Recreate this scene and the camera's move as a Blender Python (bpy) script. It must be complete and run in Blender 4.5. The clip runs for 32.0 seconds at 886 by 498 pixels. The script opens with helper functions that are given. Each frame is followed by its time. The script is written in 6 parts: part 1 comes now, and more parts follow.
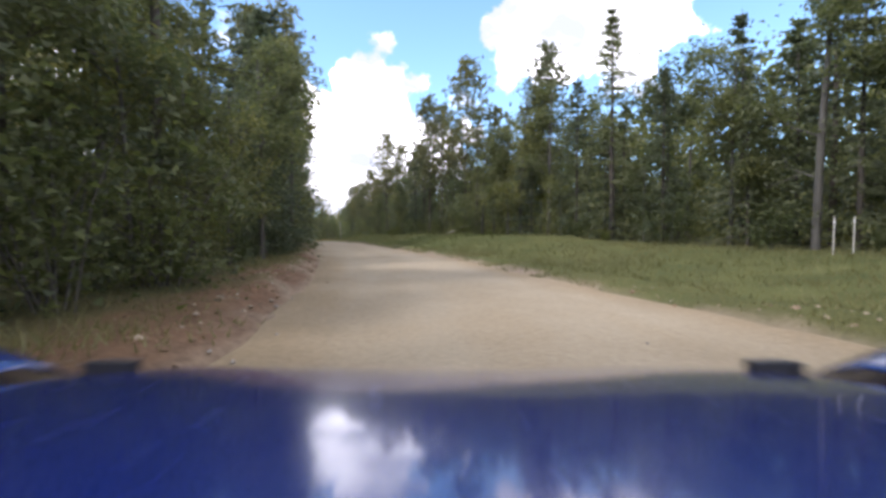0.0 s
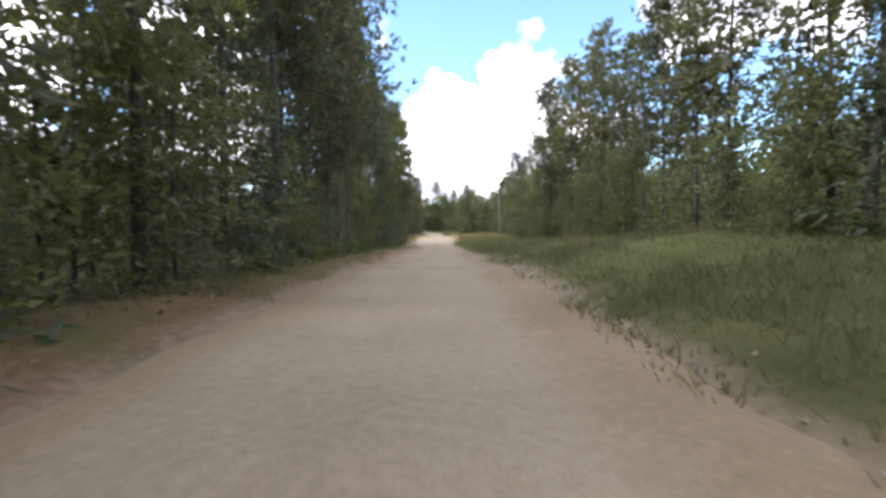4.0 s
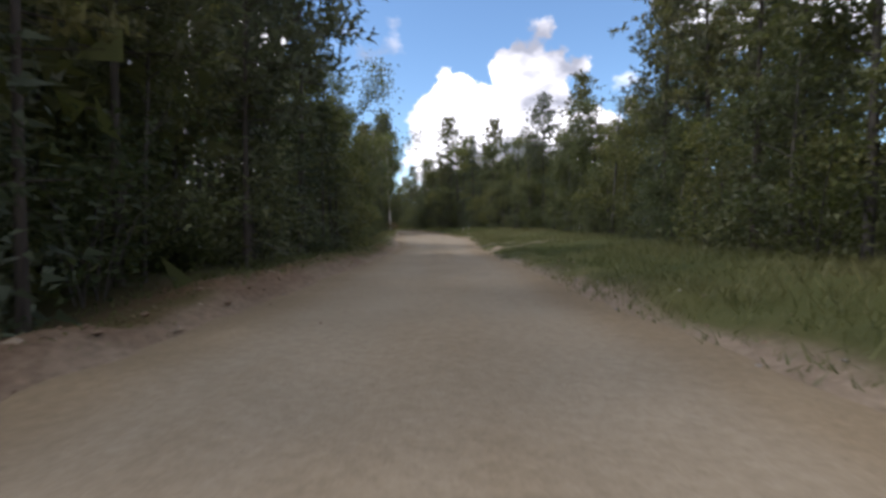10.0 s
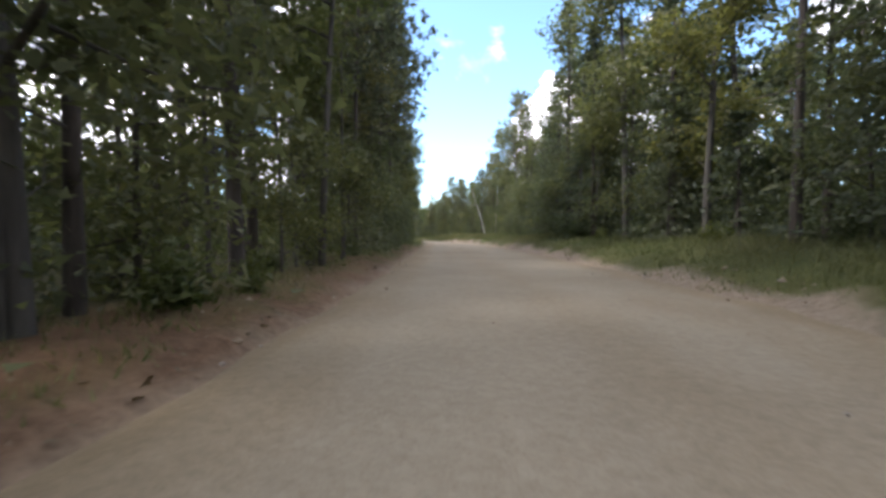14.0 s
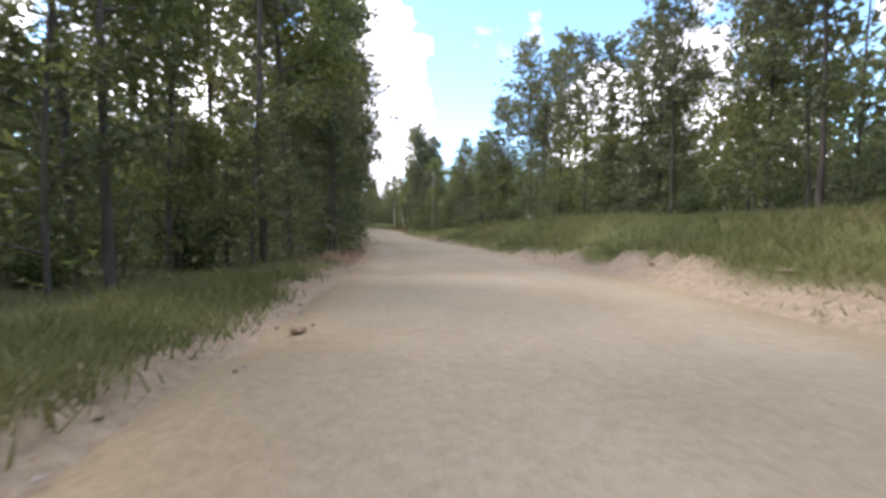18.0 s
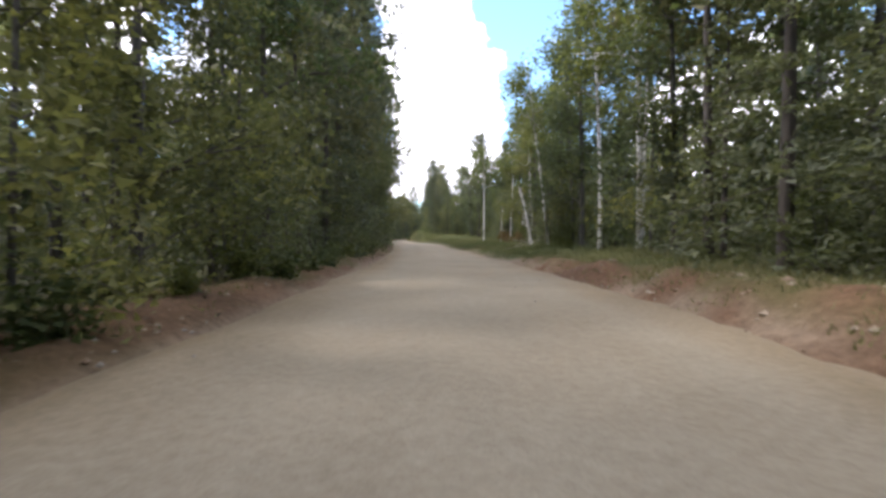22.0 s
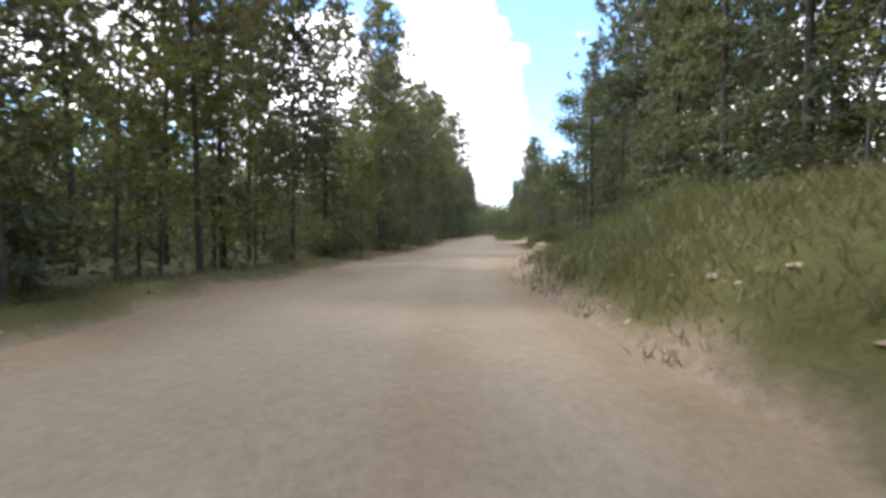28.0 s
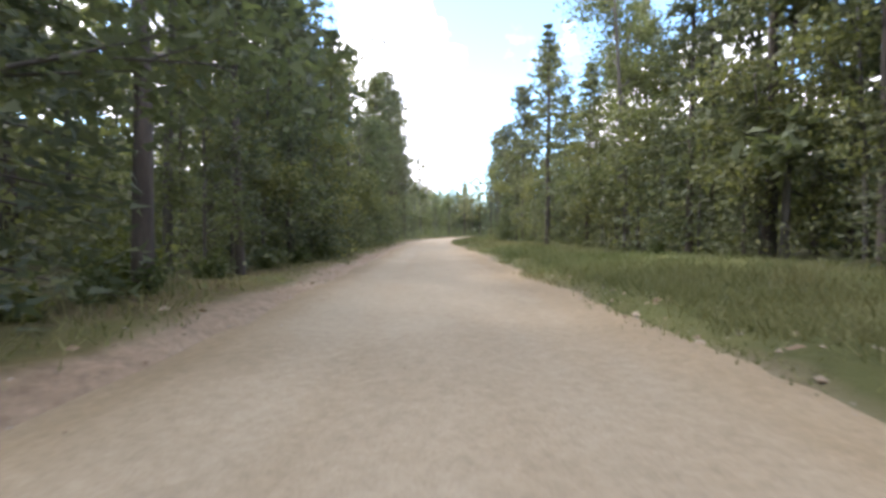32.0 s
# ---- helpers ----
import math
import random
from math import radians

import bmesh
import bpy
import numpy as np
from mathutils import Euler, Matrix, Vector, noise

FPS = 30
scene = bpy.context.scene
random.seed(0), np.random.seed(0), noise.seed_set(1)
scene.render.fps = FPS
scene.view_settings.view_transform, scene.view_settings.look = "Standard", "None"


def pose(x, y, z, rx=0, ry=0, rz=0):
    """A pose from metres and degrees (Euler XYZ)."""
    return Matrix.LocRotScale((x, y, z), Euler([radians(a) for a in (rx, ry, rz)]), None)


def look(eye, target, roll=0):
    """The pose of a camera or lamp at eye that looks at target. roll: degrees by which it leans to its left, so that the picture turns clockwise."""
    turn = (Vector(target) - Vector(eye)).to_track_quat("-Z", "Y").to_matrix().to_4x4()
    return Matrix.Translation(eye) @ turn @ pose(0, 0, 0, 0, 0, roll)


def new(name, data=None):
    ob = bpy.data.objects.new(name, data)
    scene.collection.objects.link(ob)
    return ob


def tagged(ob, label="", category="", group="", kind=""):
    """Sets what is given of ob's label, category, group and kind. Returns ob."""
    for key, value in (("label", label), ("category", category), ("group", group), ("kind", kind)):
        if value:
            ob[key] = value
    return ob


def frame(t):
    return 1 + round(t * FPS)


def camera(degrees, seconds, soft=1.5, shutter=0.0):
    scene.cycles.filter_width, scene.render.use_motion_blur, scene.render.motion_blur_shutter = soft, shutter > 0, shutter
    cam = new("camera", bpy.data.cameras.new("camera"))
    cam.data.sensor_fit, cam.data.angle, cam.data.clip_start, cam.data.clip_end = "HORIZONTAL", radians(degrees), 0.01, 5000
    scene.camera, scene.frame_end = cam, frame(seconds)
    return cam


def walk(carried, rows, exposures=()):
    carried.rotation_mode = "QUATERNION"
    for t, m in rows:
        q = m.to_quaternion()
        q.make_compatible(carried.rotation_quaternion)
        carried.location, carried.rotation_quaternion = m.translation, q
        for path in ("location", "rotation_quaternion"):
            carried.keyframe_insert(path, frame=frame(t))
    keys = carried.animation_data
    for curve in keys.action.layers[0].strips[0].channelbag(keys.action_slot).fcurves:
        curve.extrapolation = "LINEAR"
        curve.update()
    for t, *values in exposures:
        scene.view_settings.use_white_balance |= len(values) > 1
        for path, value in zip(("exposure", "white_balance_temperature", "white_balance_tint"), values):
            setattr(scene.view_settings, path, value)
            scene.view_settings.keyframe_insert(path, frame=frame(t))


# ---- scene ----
# the way of the car: seconds, x, y, z, downward tilt, heading
ROWS = [
    (0.0, 0.00, 0.00, 1.20, 1.43, -5.70),
    (0.5, 0.62, 10.48, 1.28, 1.51, -0.85),
    (1.0, 0.21, 20.97, 1.37, 0.75, 7.35),
    (1.5, -1.06, 31.39, 1.48, 1.28, 14.30),
    (2.0, -2.94, 41.72, 1.57, 1.34, 14.75),
    (2.5, -5.14, 51.98, 1.64, 1.75, 13.12),
    (3.0, -7.44, 62.23, 1.68, 2.03, 12.55),
    (3.5, -9.70, 72.48, 1.68, 2.28, 12.11),
    (4.0, -11.91, 82.75, 1.66, 2.54, 11.67),
    (4.5, -14.07, 93.02, 1.61, 2.83, 11.31),
    (5.0, -16.22, 103.30, 1.50, 3.53, 11.62),
    (5.5, -18.38, 113.58, 1.29, 4.75, 11.89),
    (6.0, -20.58, 123.84, 1.00, 5.24, 11.74),
    (6.5, -22.85, 134.09, 0.71, 4.48, 13.17),
    (7.0, -25.16, 144.34, 0.52, 3.39, 13.82),
    (7.5, -27.49, 154.57, 0.46, 1.66, 12.65),
    (8.0, -29.82, 164.81, 0.53, 0.88, 12.38),
    (8.5, -32.15, 175.05, 0.64, 1.40, 12.60),
    (9.0, -34.47, 185.29, 0.71, 1.78, 13.29),
    (9.5, -36.80, 195.53, 0.73, 2.24, 12.72),
    (10.0, -39.14, 205.77, 0.71, 2.63, 13.00),
    (10.5, -41.48, 216.00, 0.66, 2.77, 12.39),
    (11.0, -43.88, 226.22, 0.60, 2.63, 12.35),
    (11.5, -46.41, 236.41, 0.57, 2.24, 14.00),
    (12.0, -49.16, 246.55, 0.59, 1.80, 14.27),
    (12.5, -52.24, 256.59, 0.63, 1.58, 17.90),
    (13.0, -55.69, 266.50, 0.70, 1.28, 21.98),
    (13.5, -59.51, 276.28, 0.75, 1.75, 23.32),
    (14.0, -63.63, 285.94, 0.80, 1.77, 25.19),
    (14.5, -67.95, 295.51, 0.84, 1.79, 25.33),
    (15.0, -72.40, 305.02, 0.88, 1.99, 25.52),
    (15.5, -76.92, 314.49, 0.89, 2.21, 25.74),
    (16.0, -81.50, 323.95, 0.87, 2.43, 25.95),
    (16.5, -86.13, 333.37, 0.83, 2.70, 26.14),
    (17.0, -90.87, 342.74, 0.75, 3.26, 26.09),
    (17.5, -95.79, 352.01, 0.65, 3.13, 27.22),
    (18.0, -100.99, 361.13, 0.55, 2.96, 29.51),
    (18.5, -106.56, 370.03, 0.46, 3.05, 33.87),
    (19.0, -112.50, 378.69, 0.39, 2.49, 38.66),
    (19.5, -118.75, 387.13, 0.36, 2.28, 38.61),
    (20.0, -125.18, 395.43, 0.34, 2.42, 39.51),
    (20.5, -131.68, 403.67, 0.32, 2.30, 38.11),
    (21.0, -138.21, 411.90, 0.32, 1.49, 38.36),
    (21.5, -144.74, 420.12, 0.35, 1.36, 38.29),
    (22.0, -151.27, 428.34, 0.37, 1.37, 38.18),
    (22.5, -157.86, 436.52, 0.39, 1.67, 37.91),
    (23.0, -164.52, 444.63, 0.39, 2.37, 39.62),
    (23.5, -171.32, 452.64, 0.40, 1.98, 41.56),
    (24.0, -178.25, 460.52, 0.43, 1.59, 42.12),
    (24.5, -185.34, 468.26, 0.50, 1.49, 41.90),
    (25.0, -192.62, 475.84, 0.55, 1.93, 44.03),
    (25.5, -200.10, 483.21, 0.58, 1.98, 46.60),
    (26.0, -207.76, 490.38, 0.60, 2.04, 49.29),
    (26.5, -215.52, 497.45, 0.61, 2.11, 51.48),
    (27.0, -223.24, 504.57, 0.61, 2.18, 48.83),
    (27.5, -230.75, 511.91, 0.62, 2.20, 45.51),
    (28.0, -237.90, 519.60, 0.63, 1.86, 40.86),
    (28.5, -244.62, 527.67, 0.64, 2.22, 36.34),
    (29.0, -250.97, 536.03, 0.64, 2.37, 33.82),
    (29.5, -257.10, 544.55, 0.65, 1.79, 29.45),
    (30.0, -263.19, 553.10, 0.70, 1.36, 36.40),
    (30.5, -269.36, 561.60, 0.78, 1.55, 40.74),
    (31.0, -275.57, 570.07, 0.84, 1.71, 38.14),
    (31.5, -281.69, 578.60, 0.89, 1.89, 34.43),
    (32.0, -287.62, 587.26, 0.92, 1.91, 33.45),
]
BALANCE = (6250.0, 19.0)
EXPOSURE = ((0.0, 1.28), (1.0, 1.45), (2.5, 1.60), (5.0, 1.40), (6.4, 1.15), (7.2, 0.70), (8.0, 0.35), (9.2, 0.15), (10.2, 0.50), (11.6, 0.80), (12.5, 0.80), (13.0, 1.02), (14.2, 1.62),
            (15.2, 1.62), (17.0, 1.65), (19.0, 1.65), (21.0, 1.75), (22.0, 1.65), (23.0, 1.92), (24.0, 1.88), (26.0, 1.65), (28.0, 1.60), (30.0, 1.40), (31.0, 1.50), (31.5, 1.92), (32.0, 2.15))
cam = camera(86.0, 32.0, soft=3.1, shutter=0.06)
walk(cam, [(t, pose(x, y, z, 90 - tilt, 0, head)) for t, x, y, z, tilt, head in ROWS],
     exposures=[(s, e, BALANCE[0], BALANCE[1]) for s, e in EXPOSURE])

# ---------------------------------------------------------------- sky and sun
SUN_AZ, SUN_EL = 112.0, 50.0        # degrees to the left of north (+y), and above the horizon
world = bpy.data.worlds.new("sky")
scene.world = world
world.use_nodes = True
wt = world.node_tree
wt.nodes.clear()


def wnode(kind):
    return wt.nodes.new(kind)


def wmath(op, a, b=None, c=None, clamp=False):
    n = wnode("ShaderNodeMath")
    n.operation, n.use_clamp = op, clamp
    for i, v in enumerate((a, b, c)):
        if v is None:
            continue
        if isinstance(v, (int, float)):
            n.inputs[i].default_value = v
        else:
            wt.links.new(v, n.inputs[i])
    return n.outputs[0]


wout = wnode("ShaderNodeOutputWorld")
sky = wnode("ShaderNodeTexSky")
sky.sky_type, sky.sun_disc = "NISHITA", False
sky.sun_elevation, sky.sun_rotation = radians(SUN_EL), radians(-SUN_AZ)
sky.air_density, sky.dust_density, sky.ozone_density = 1.0, 0.2, 2.2
skybg = wnode("ShaderNodeBackground")
deep = wnode("ShaderNodeMix")
deep.data_type, deep.blend_type = "RGBA", "MULTIPLY"
deep.inputs[0].default_value = 1.0
deep.inputs[7].default_value = (0.86, 1.0, 1.0, 1)
wt.links.new(sky.outputs[0], deep.inputs[6])
wt.links.new(deep.outputs[2], skybg.inputs[0])
skybg.inputs[1].default_value = 0.15
wtc = wnode("ShaderNodeTexCoord")
wsep = wnode("ShaderNodeSeparateXYZ")
wt.links.new(wtc.outputs["Generated"], wsep.inputs[0])
w_az = wmath("MULTIPLY", wmath("ARCTAN2", wmath("MULTIPLY", wsep.outputs[0], -1.0), wsep.outputs[1]), 57.2958)
w_el = wmath("MULTIPLY", wmath("ARCSINE", wsep.outputs[2]), 57.2958)


def wnoise(scale, detail, rough, stretch=1.0):
    m = wnode("ShaderNodeMapping")
    m.inputs["Scale"].default_value = (1, 1, stretch)
    wt.links.new(wtc.outputs["Generated"], m.inputs[0])
    n = wnode("ShaderNodeTexNoise")
    n.inputs["Scale"].default_value, n.inputs["Detail"].default_value, n.inputs["Roughness"].default_value = scale, detail, rough
    wt.links.new(m.outputs[0], n.inputs["Vector"])
    return n.outputs[0]


# the clouds' outlines billow: their directions are shifted by noise before the heaps are laid out
swirl = wnode("ShaderNodeTexNoise")
swirl.inputs["Scale"].default_value, swirl.inputs["Detail"].default_value, swirl.inputs["Roughness"].default_value = 9.0, 7.0, 0.55
wt.links.new(wtc.outputs["Generated"], swirl.inputs["Vector"])
ssep = wnode("ShaderNodeSeparateColor")
wt.links.new(swirl.outputs["Color"], ssep.inputs[0])
w_az = wmath("ADD", w_az, wmath("MULTIPLY", wmath("SUBTRACT", ssep.outputs[0], 0.5), 11.0))
w_el = wmath("ADD", w_el, wmath("MULTIPLY", wmath("SUBTRACT", ssep.outputs[1], 0.5), 9.0))
billow = wnoise(11.0, 8.0, 0.55, 1.2)
broad = wnoise(2.6, 5.0, 0.5, 2.0)
# heaped clouds: azimuth to the left, elevation, half width, half height (degrees)
CLOUDS = [(8, 9, 10.5, 6.5), (2, 14, 4.5, 8.0), (11, 14, 4.0, 4.0), (-3, 9, 5.0, 5.5), (5, 6, 13, 4.0),
          (38.5, 17, 8.5, 13.0), (40, 8, 8.5, 6), (36, 11, 5, 7), (54, 14, 6.5, 12), (60, 12, 9, 12),
          (-16, 23, 6.5, 6.0), (-26, 24, 9, 8), (-9.5, 13, 1.4, .9),
          (40, 27, 7, 7), (76, 20, 9, 11)]
field = None
for az, el, hw, hh in CLOUDS:
    u = wmath("DIVIDE", wmath("SUBTRACT", w_az, az), hw)
    v = wmath("DIVIDE", wmath("SUBTRACT", w_el, el), hh)
    q = wmath("SUBTRACT", 1.0, wmath("POWER", wmath("ADD", wmath("MULTIPLY", u, u), wmath("MULTIPLY", v, v)), 0.5))
    field = q if field is None else wmath("SMOOTH_MAX", field, q, 0.15)
# elsewhere the same broken cloud goes on all round
far_side = wmath("MULTIPLY", wmath("SUBTRACT", wmath("ABSOLUTE", wmath("SUBTRACT", w_az, 20.0)), 62.0), 0.05, clamp=True)
rest = wmath("SUBTRACT", wmath("MULTIPLY", broad, wmath("MULTIPLY", far_side, 4.2)), 1.75)
overhead = wmath("MULTIPLY", wmath("SUBTRACT", w_el, 38.0), 0.08, clamp=True)
rest2 = wmath("SUBTRACT", wmath("MULTIPLY", broad, wmath("MULTIPLY", overhead, 4.2)), 1.75)
field = wmath("MAXIMUM", field, wmath("MAXIMUM", rest, rest2))
dens = wmath("ADD", field, wmath("MULTIPLY", wmath("SUBTRACT", billow, 0.5), 1.5))
mask = wmath("MULTIPLY", wmath("SUBTRACT", dens, 0.02), 7.0, clamp=True)
# thin wisps let the blue through
wisp = None
for az, el, hw, hh in ((21.5, 20.2, 3.6, 1.6), (19.0, 22.0, 2.2, 2.6), (24.5, 22.6, 2.0, 1.0), (-8.0, 16.0, 2.4, 1.2)):
    u = wmath("DIVIDE", wmath("SUBTRACT", w_az, az), hw)
    v = wmath("DIVIDE", wmath("SUBTRACT", w_el, el), hh)
    q = wmath("SUBTRACT", 1.0, wmath("POWER", wmath("ADD", wmath("MULTIPLY", u, u), wmath("MULTIPLY", v, v)), 0.5))
    wisp = q if wisp is None else wmath("MAXIMUM", wisp, q)
wisp = wmath("ADD", wisp, wmath("MULTIPLY", wmath("SUBTRACT", wnoise(26.0, 7.0, 0.6, 1.6), 0.55), 3.2))
wisp = wmath("MULTIPLY", wmath("MULTIPLY", wisp, 0.9, clamp=True), 0.6)
mask = wmath("MAXIMUM", mask, wisp)
shade_noise = wnoise(7.0, 6.0, 0.5, 1.6)
shade = wmath("MULTIPLY", wmath("SUBTRACT", shade_noise, 0.40), 4.2, clamp=True)
cramp = wnode("ShaderNodeMix")
cramp.data_type = "RGBA"
cramp.inputs[6].default_value = (0.98, 0.98, 0.98, 1)
cramp.inputs[7].default_value = (0.27, 0.29, 0.33, 1)
wt.links.new(shade, cramp.inputs[0])
cloudbg = wnode("ShaderNodeBackground")
wt.links.new(cramp.outputs[2], cloudbg.inputs[0])
cloudbg.inputs[1].default_value = 1.42
wmix = wnode("ShaderNodeMixShader")
wt.links.new(mask, wmix.inputs[0])
wt.links.new(skybg.outputs[0], wmix.inputs[1])
wt.links.new(cloudbg.outputs[0], wmix.inputs[2])
wt.links.new(wmix.outputs[0], wout.inputs[0])

sun = new("sun", bpy.data.lights.new("sun", "SUN"))
sun.data.energy, sun.data.angle, sun.data.color = 1.3, radians(13.0), (1.0, 0.95, 0.86)
_sd = Vector((-math.sin(radians(SUN_AZ)) * math.cos(radians(SUN_EL)), math.cos(radians(SUN_AZ)) * math.cos(radians(SUN_EL)),
              math.sin(radians(SUN_EL))))
sun.matrix_world = look(_sd * 300, (0, 0, 0))

# ---------------------------------------------------------------- materials


def mat(name, rough=0.8, metal=0.0):
    m = bpy.data.materials.new(name)
    m.use_nodes = True
    b = m.node_tree.nodes["Principled BSDF"]
    b.inputs["Roughness"].default_value, b.inputs["Metallic"].default_value = rough, metal
    return m, m.node_tree, b


def tex(nt, scale, detail=5.0, rough=0.6, stretch=(1, 1, 1), coord="Object"):
    c = nt.nodes.new("ShaderNodeTexCoord")
    mp = nt.nodes.new("ShaderNodeMapping")
    mp.inputs["Scale"].default_value = stretch
    n = nt.nodes.new("ShaderNodeTexNoise")
    n.inputs["Scale"].default_value, n.inputs["Detail"].default_value, n.inputs["Roughness"].default_value = scale, detail, rough
    nt.links.new(c.outputs[coord], mp.inputs[0])
    nt.links.new(mp.outputs[0], n.inputs["Vector"])
    return n.outputs[0]


def ramp(nt, fac, stops):
    r = nt.nodes.new("ShaderNodeValToRGB")
    e = r.color_ramp.elements
    while len(e) < len(stops):
        e.new(0.5)
    for i, (p, c) in enumerate(stops):
        e[i].position, e[i].color = p, (*c, 1)
    nt.links.new(fac, r.inputs[0])
    return r.outputs[0]


def mixc(nt, fac, a, b, mode="MIX"):
    m = nt.nodes.new("ShaderNodeMix")
    m.data_type, m.blend_type = "RGBA", mode
    for sock, v in ((m.inputs[0], fac), (m.inputs[6], a), (m.inputs[7], b)):
        if isinstance(v, (int, float)):
            sock.default_value = v
        elif isinstance(v, tuple):
            sock.default_value = (*v, 1)
        else:
            nt.links.new(v, sock)
    return m.outputs[2]


def bump(nt, b, height, strength=0.5, dist=0.05):
    n = nt.nodes.new("ShaderNodeBump")
    n.inputs["Strength"].default_value, n.inputs["Distance"].default_value = strength, dist
    nt.links.new(height, n.inputs["Height"])
    nt.links.new(n.outputs[0], b.inputs["Normal"])


def attr(nt, name):
    a = nt.nodes.new("ShaderNodeAttribute")
    a.attribute_name = name
    return a.outputs["Fac"]


def leaf_mat(name, dark, light, trans=0.35):
    """Leaves: hue varies from plant to plant and from leaf to leaf, and some light passes through."""
    m, nt, b = mat(name, 0.55)
    oi = nt.nodes.new("ShaderNodeObjectInfo")
    ge = nt.nodes.new("ShaderNodeNewGeometry")
    leafy = mixc(nt, ge.outputs["Random Per Island"], dark, light)
    tone = ramp(nt, oi.outputs["Random"], [(0.0, (0.72, 0.80, 0.8)), (0.5, (1.0, 1.0, 0.9)), (1.0, (1.3, 1.2, 0.85))])
    patch = ramp(nt, tex(nt, 0.6, 3.0), [(0.3, (0.75, 0.78, 0.8)), (0.7, (1.2, 1.18, 1.0))])
    col = mixc(nt, 1.0, mixc(nt, 1.0, leafy, tone, "MULTIPLY"), patch, "MULTIPLY")
    nt.links.new(col, b.inputs["Base Color"])
    b.inputs["Specular IOR Level"].default_value = 0.25
    tr = nt.nodes.new("ShaderNodeBsdfTranslucent")
    nt.links.new(mixc(nt, 1.0, col, (1.15, 1.18, 0.72), "MULTIPLY"), tr.inputs[0])
    mx = nt.nodes.new("ShaderNodeMixShader")
    mx.inputs[0].default_value = trans
    nt.links.new(b.outputs[0], mx.inputs[1])
    nt.links.new(tr.outputs[0], mx.inputs[2])
    nt.links.new(mx.outputs[0], nt.nodes["Material Output"].inputs[0])
    return m


M_NEEDLE = leaf_mat("pine_needles", (0.100, 0.107, 0.079), (0.165, 0.170, 0.122), 0.4)
M_SPRUCE = leaf_mat("fir_needles", (0.084, 0.100, 0.075), (0.142, 0.157, 0.112), 0.4)
M_LEAF = leaf_mat("broad_leaves", (0.101, 0.114, 0.072), (0.170, 0.183, 0.112), 0.48)
M_BIRCHLEAF = leaf_mat("birch_leaves", (0.087, 0.107, 0.054), (0.156, 0.176, 0.090), 0.48)
M_BUSH = leaf_mat("bush_leaves", (0.064, 0.081, 0.044), (0.120, 0.139, 0.071), 0.48)
M_FERN = leaf_mat("fern_leaves", (0.062, 0.082, 0.034), (0.122, 0.142, 0.056), 0.4)
M_DRYLEAF = leaf_mat("withered_leaves", (0.10, 0.072, 0.048), (0.17, 0.128, 0.086), 0.2)


def grass_mat():
    m, nt, b = mat("grass_blades", 0.6)
    ge = nt.nodes.new("ShaderNodeNewGeometry")
    leafy = mixc(nt, ge.outputs["Random Per Island"], (0.085, 0.115, 0.034), (0.155, 0.175, 0.058))
    dry = mixc(nt, ge.outputs["Random Per Island"], (0.165, 0.136, 0.055), (0.26, 0.212, 0.092))
    f = nt.nodes.new("ShaderNodeMath")
    f.operation, f.use_clamp = "ADD", True
    pn = ramp(nt, tex(nt, 0.12, 4.0), [(0.42, (0, 0, 0)), (0.75, (0.55, 0.55, 0.55))])
    nt.links.new(pn, f.inputs[0])
    nt.links.new(attr(nt, "dry"), f.inputs[1])
    col = mixc(nt, f.outputs[0], leafy, dry)
    nt.links.new(col, b.inputs["Base Color"])
    tr = nt.nodes.new("ShaderNodeBsdfTranslucent")
    nt.links.new(col, tr.inputs[0])
    mx = nt.nodes.new("ShaderNodeMixShader")
    mx.inputs[0].default_value = 0.45
    nt.links.new(b.outputs[0], mx.inputs[1])
    nt.links.new(tr.outputs[0], mx.inputs[2])
    nt.links.new(mx.outputs[0], nt.nodes["Material Output"].inputs[0])
    return m


M_GRASS = grass_mat()


def bark_mat(name, a, c, scale=6.0):
    m, nt, b = mat(name, 0.9)
    n = tex(nt, scale, 6.0, 0.65, (1, 1, 0.18))
    lich = ramp(nt, tex(nt, 1.4, 3.0), [(0.45, (1, 1, 1)), (0.75, (1.25, 1.3, 1.2))])
    nt.links.new(mixc(nt, 1.0, ramp(nt, n, [(0.3, a), (0.7, c)]), lich, "MULTIPLY"), b.inputs["Base Color"])
    bump(nt, b, n, 0.8, 0.04)
    return m


M_BARK = bark_mat("pine_bark", (0.032, 0.027, 0.023), (0.088, 0.074, 0.062))
M_GREYBARK = bark_mat("grey_bark", (0.042, 0.039, 0.034), (0.105, 0.098, 0.086))
M_DEADWOOD = bark_mat("dead_wood", (0.20, 0.18, 0.155), (0.40, 0.37, 0.33), 9.0)


def birch_mat():
    m, nt, b = mat("birch_bark", 0.7)
    n = tex(nt, 3.0, 5.0, 0.7, (1, 1, 5.0))
    band = ramp(nt, n, [(0.36, (0.06, 0.055, 0.05)), (0.44, (0.55, 0.53, 0.49)), (0.8, (0.78, 0.77, 0.73))])
    foot = ramp(nt, tex(nt, 0.9, 3.0), [(0.55, (1, 1, 1)), (0.75, (0.6, 0.57, 0.5))])
    nt.links.new(mixc(nt, 1.0, band, foot, "MULTIPLY"), b.inputs["Base Color"])
    bump(nt, b, n, 0.4, 0.02)
    return m


M_BIRCH = birch_mat()


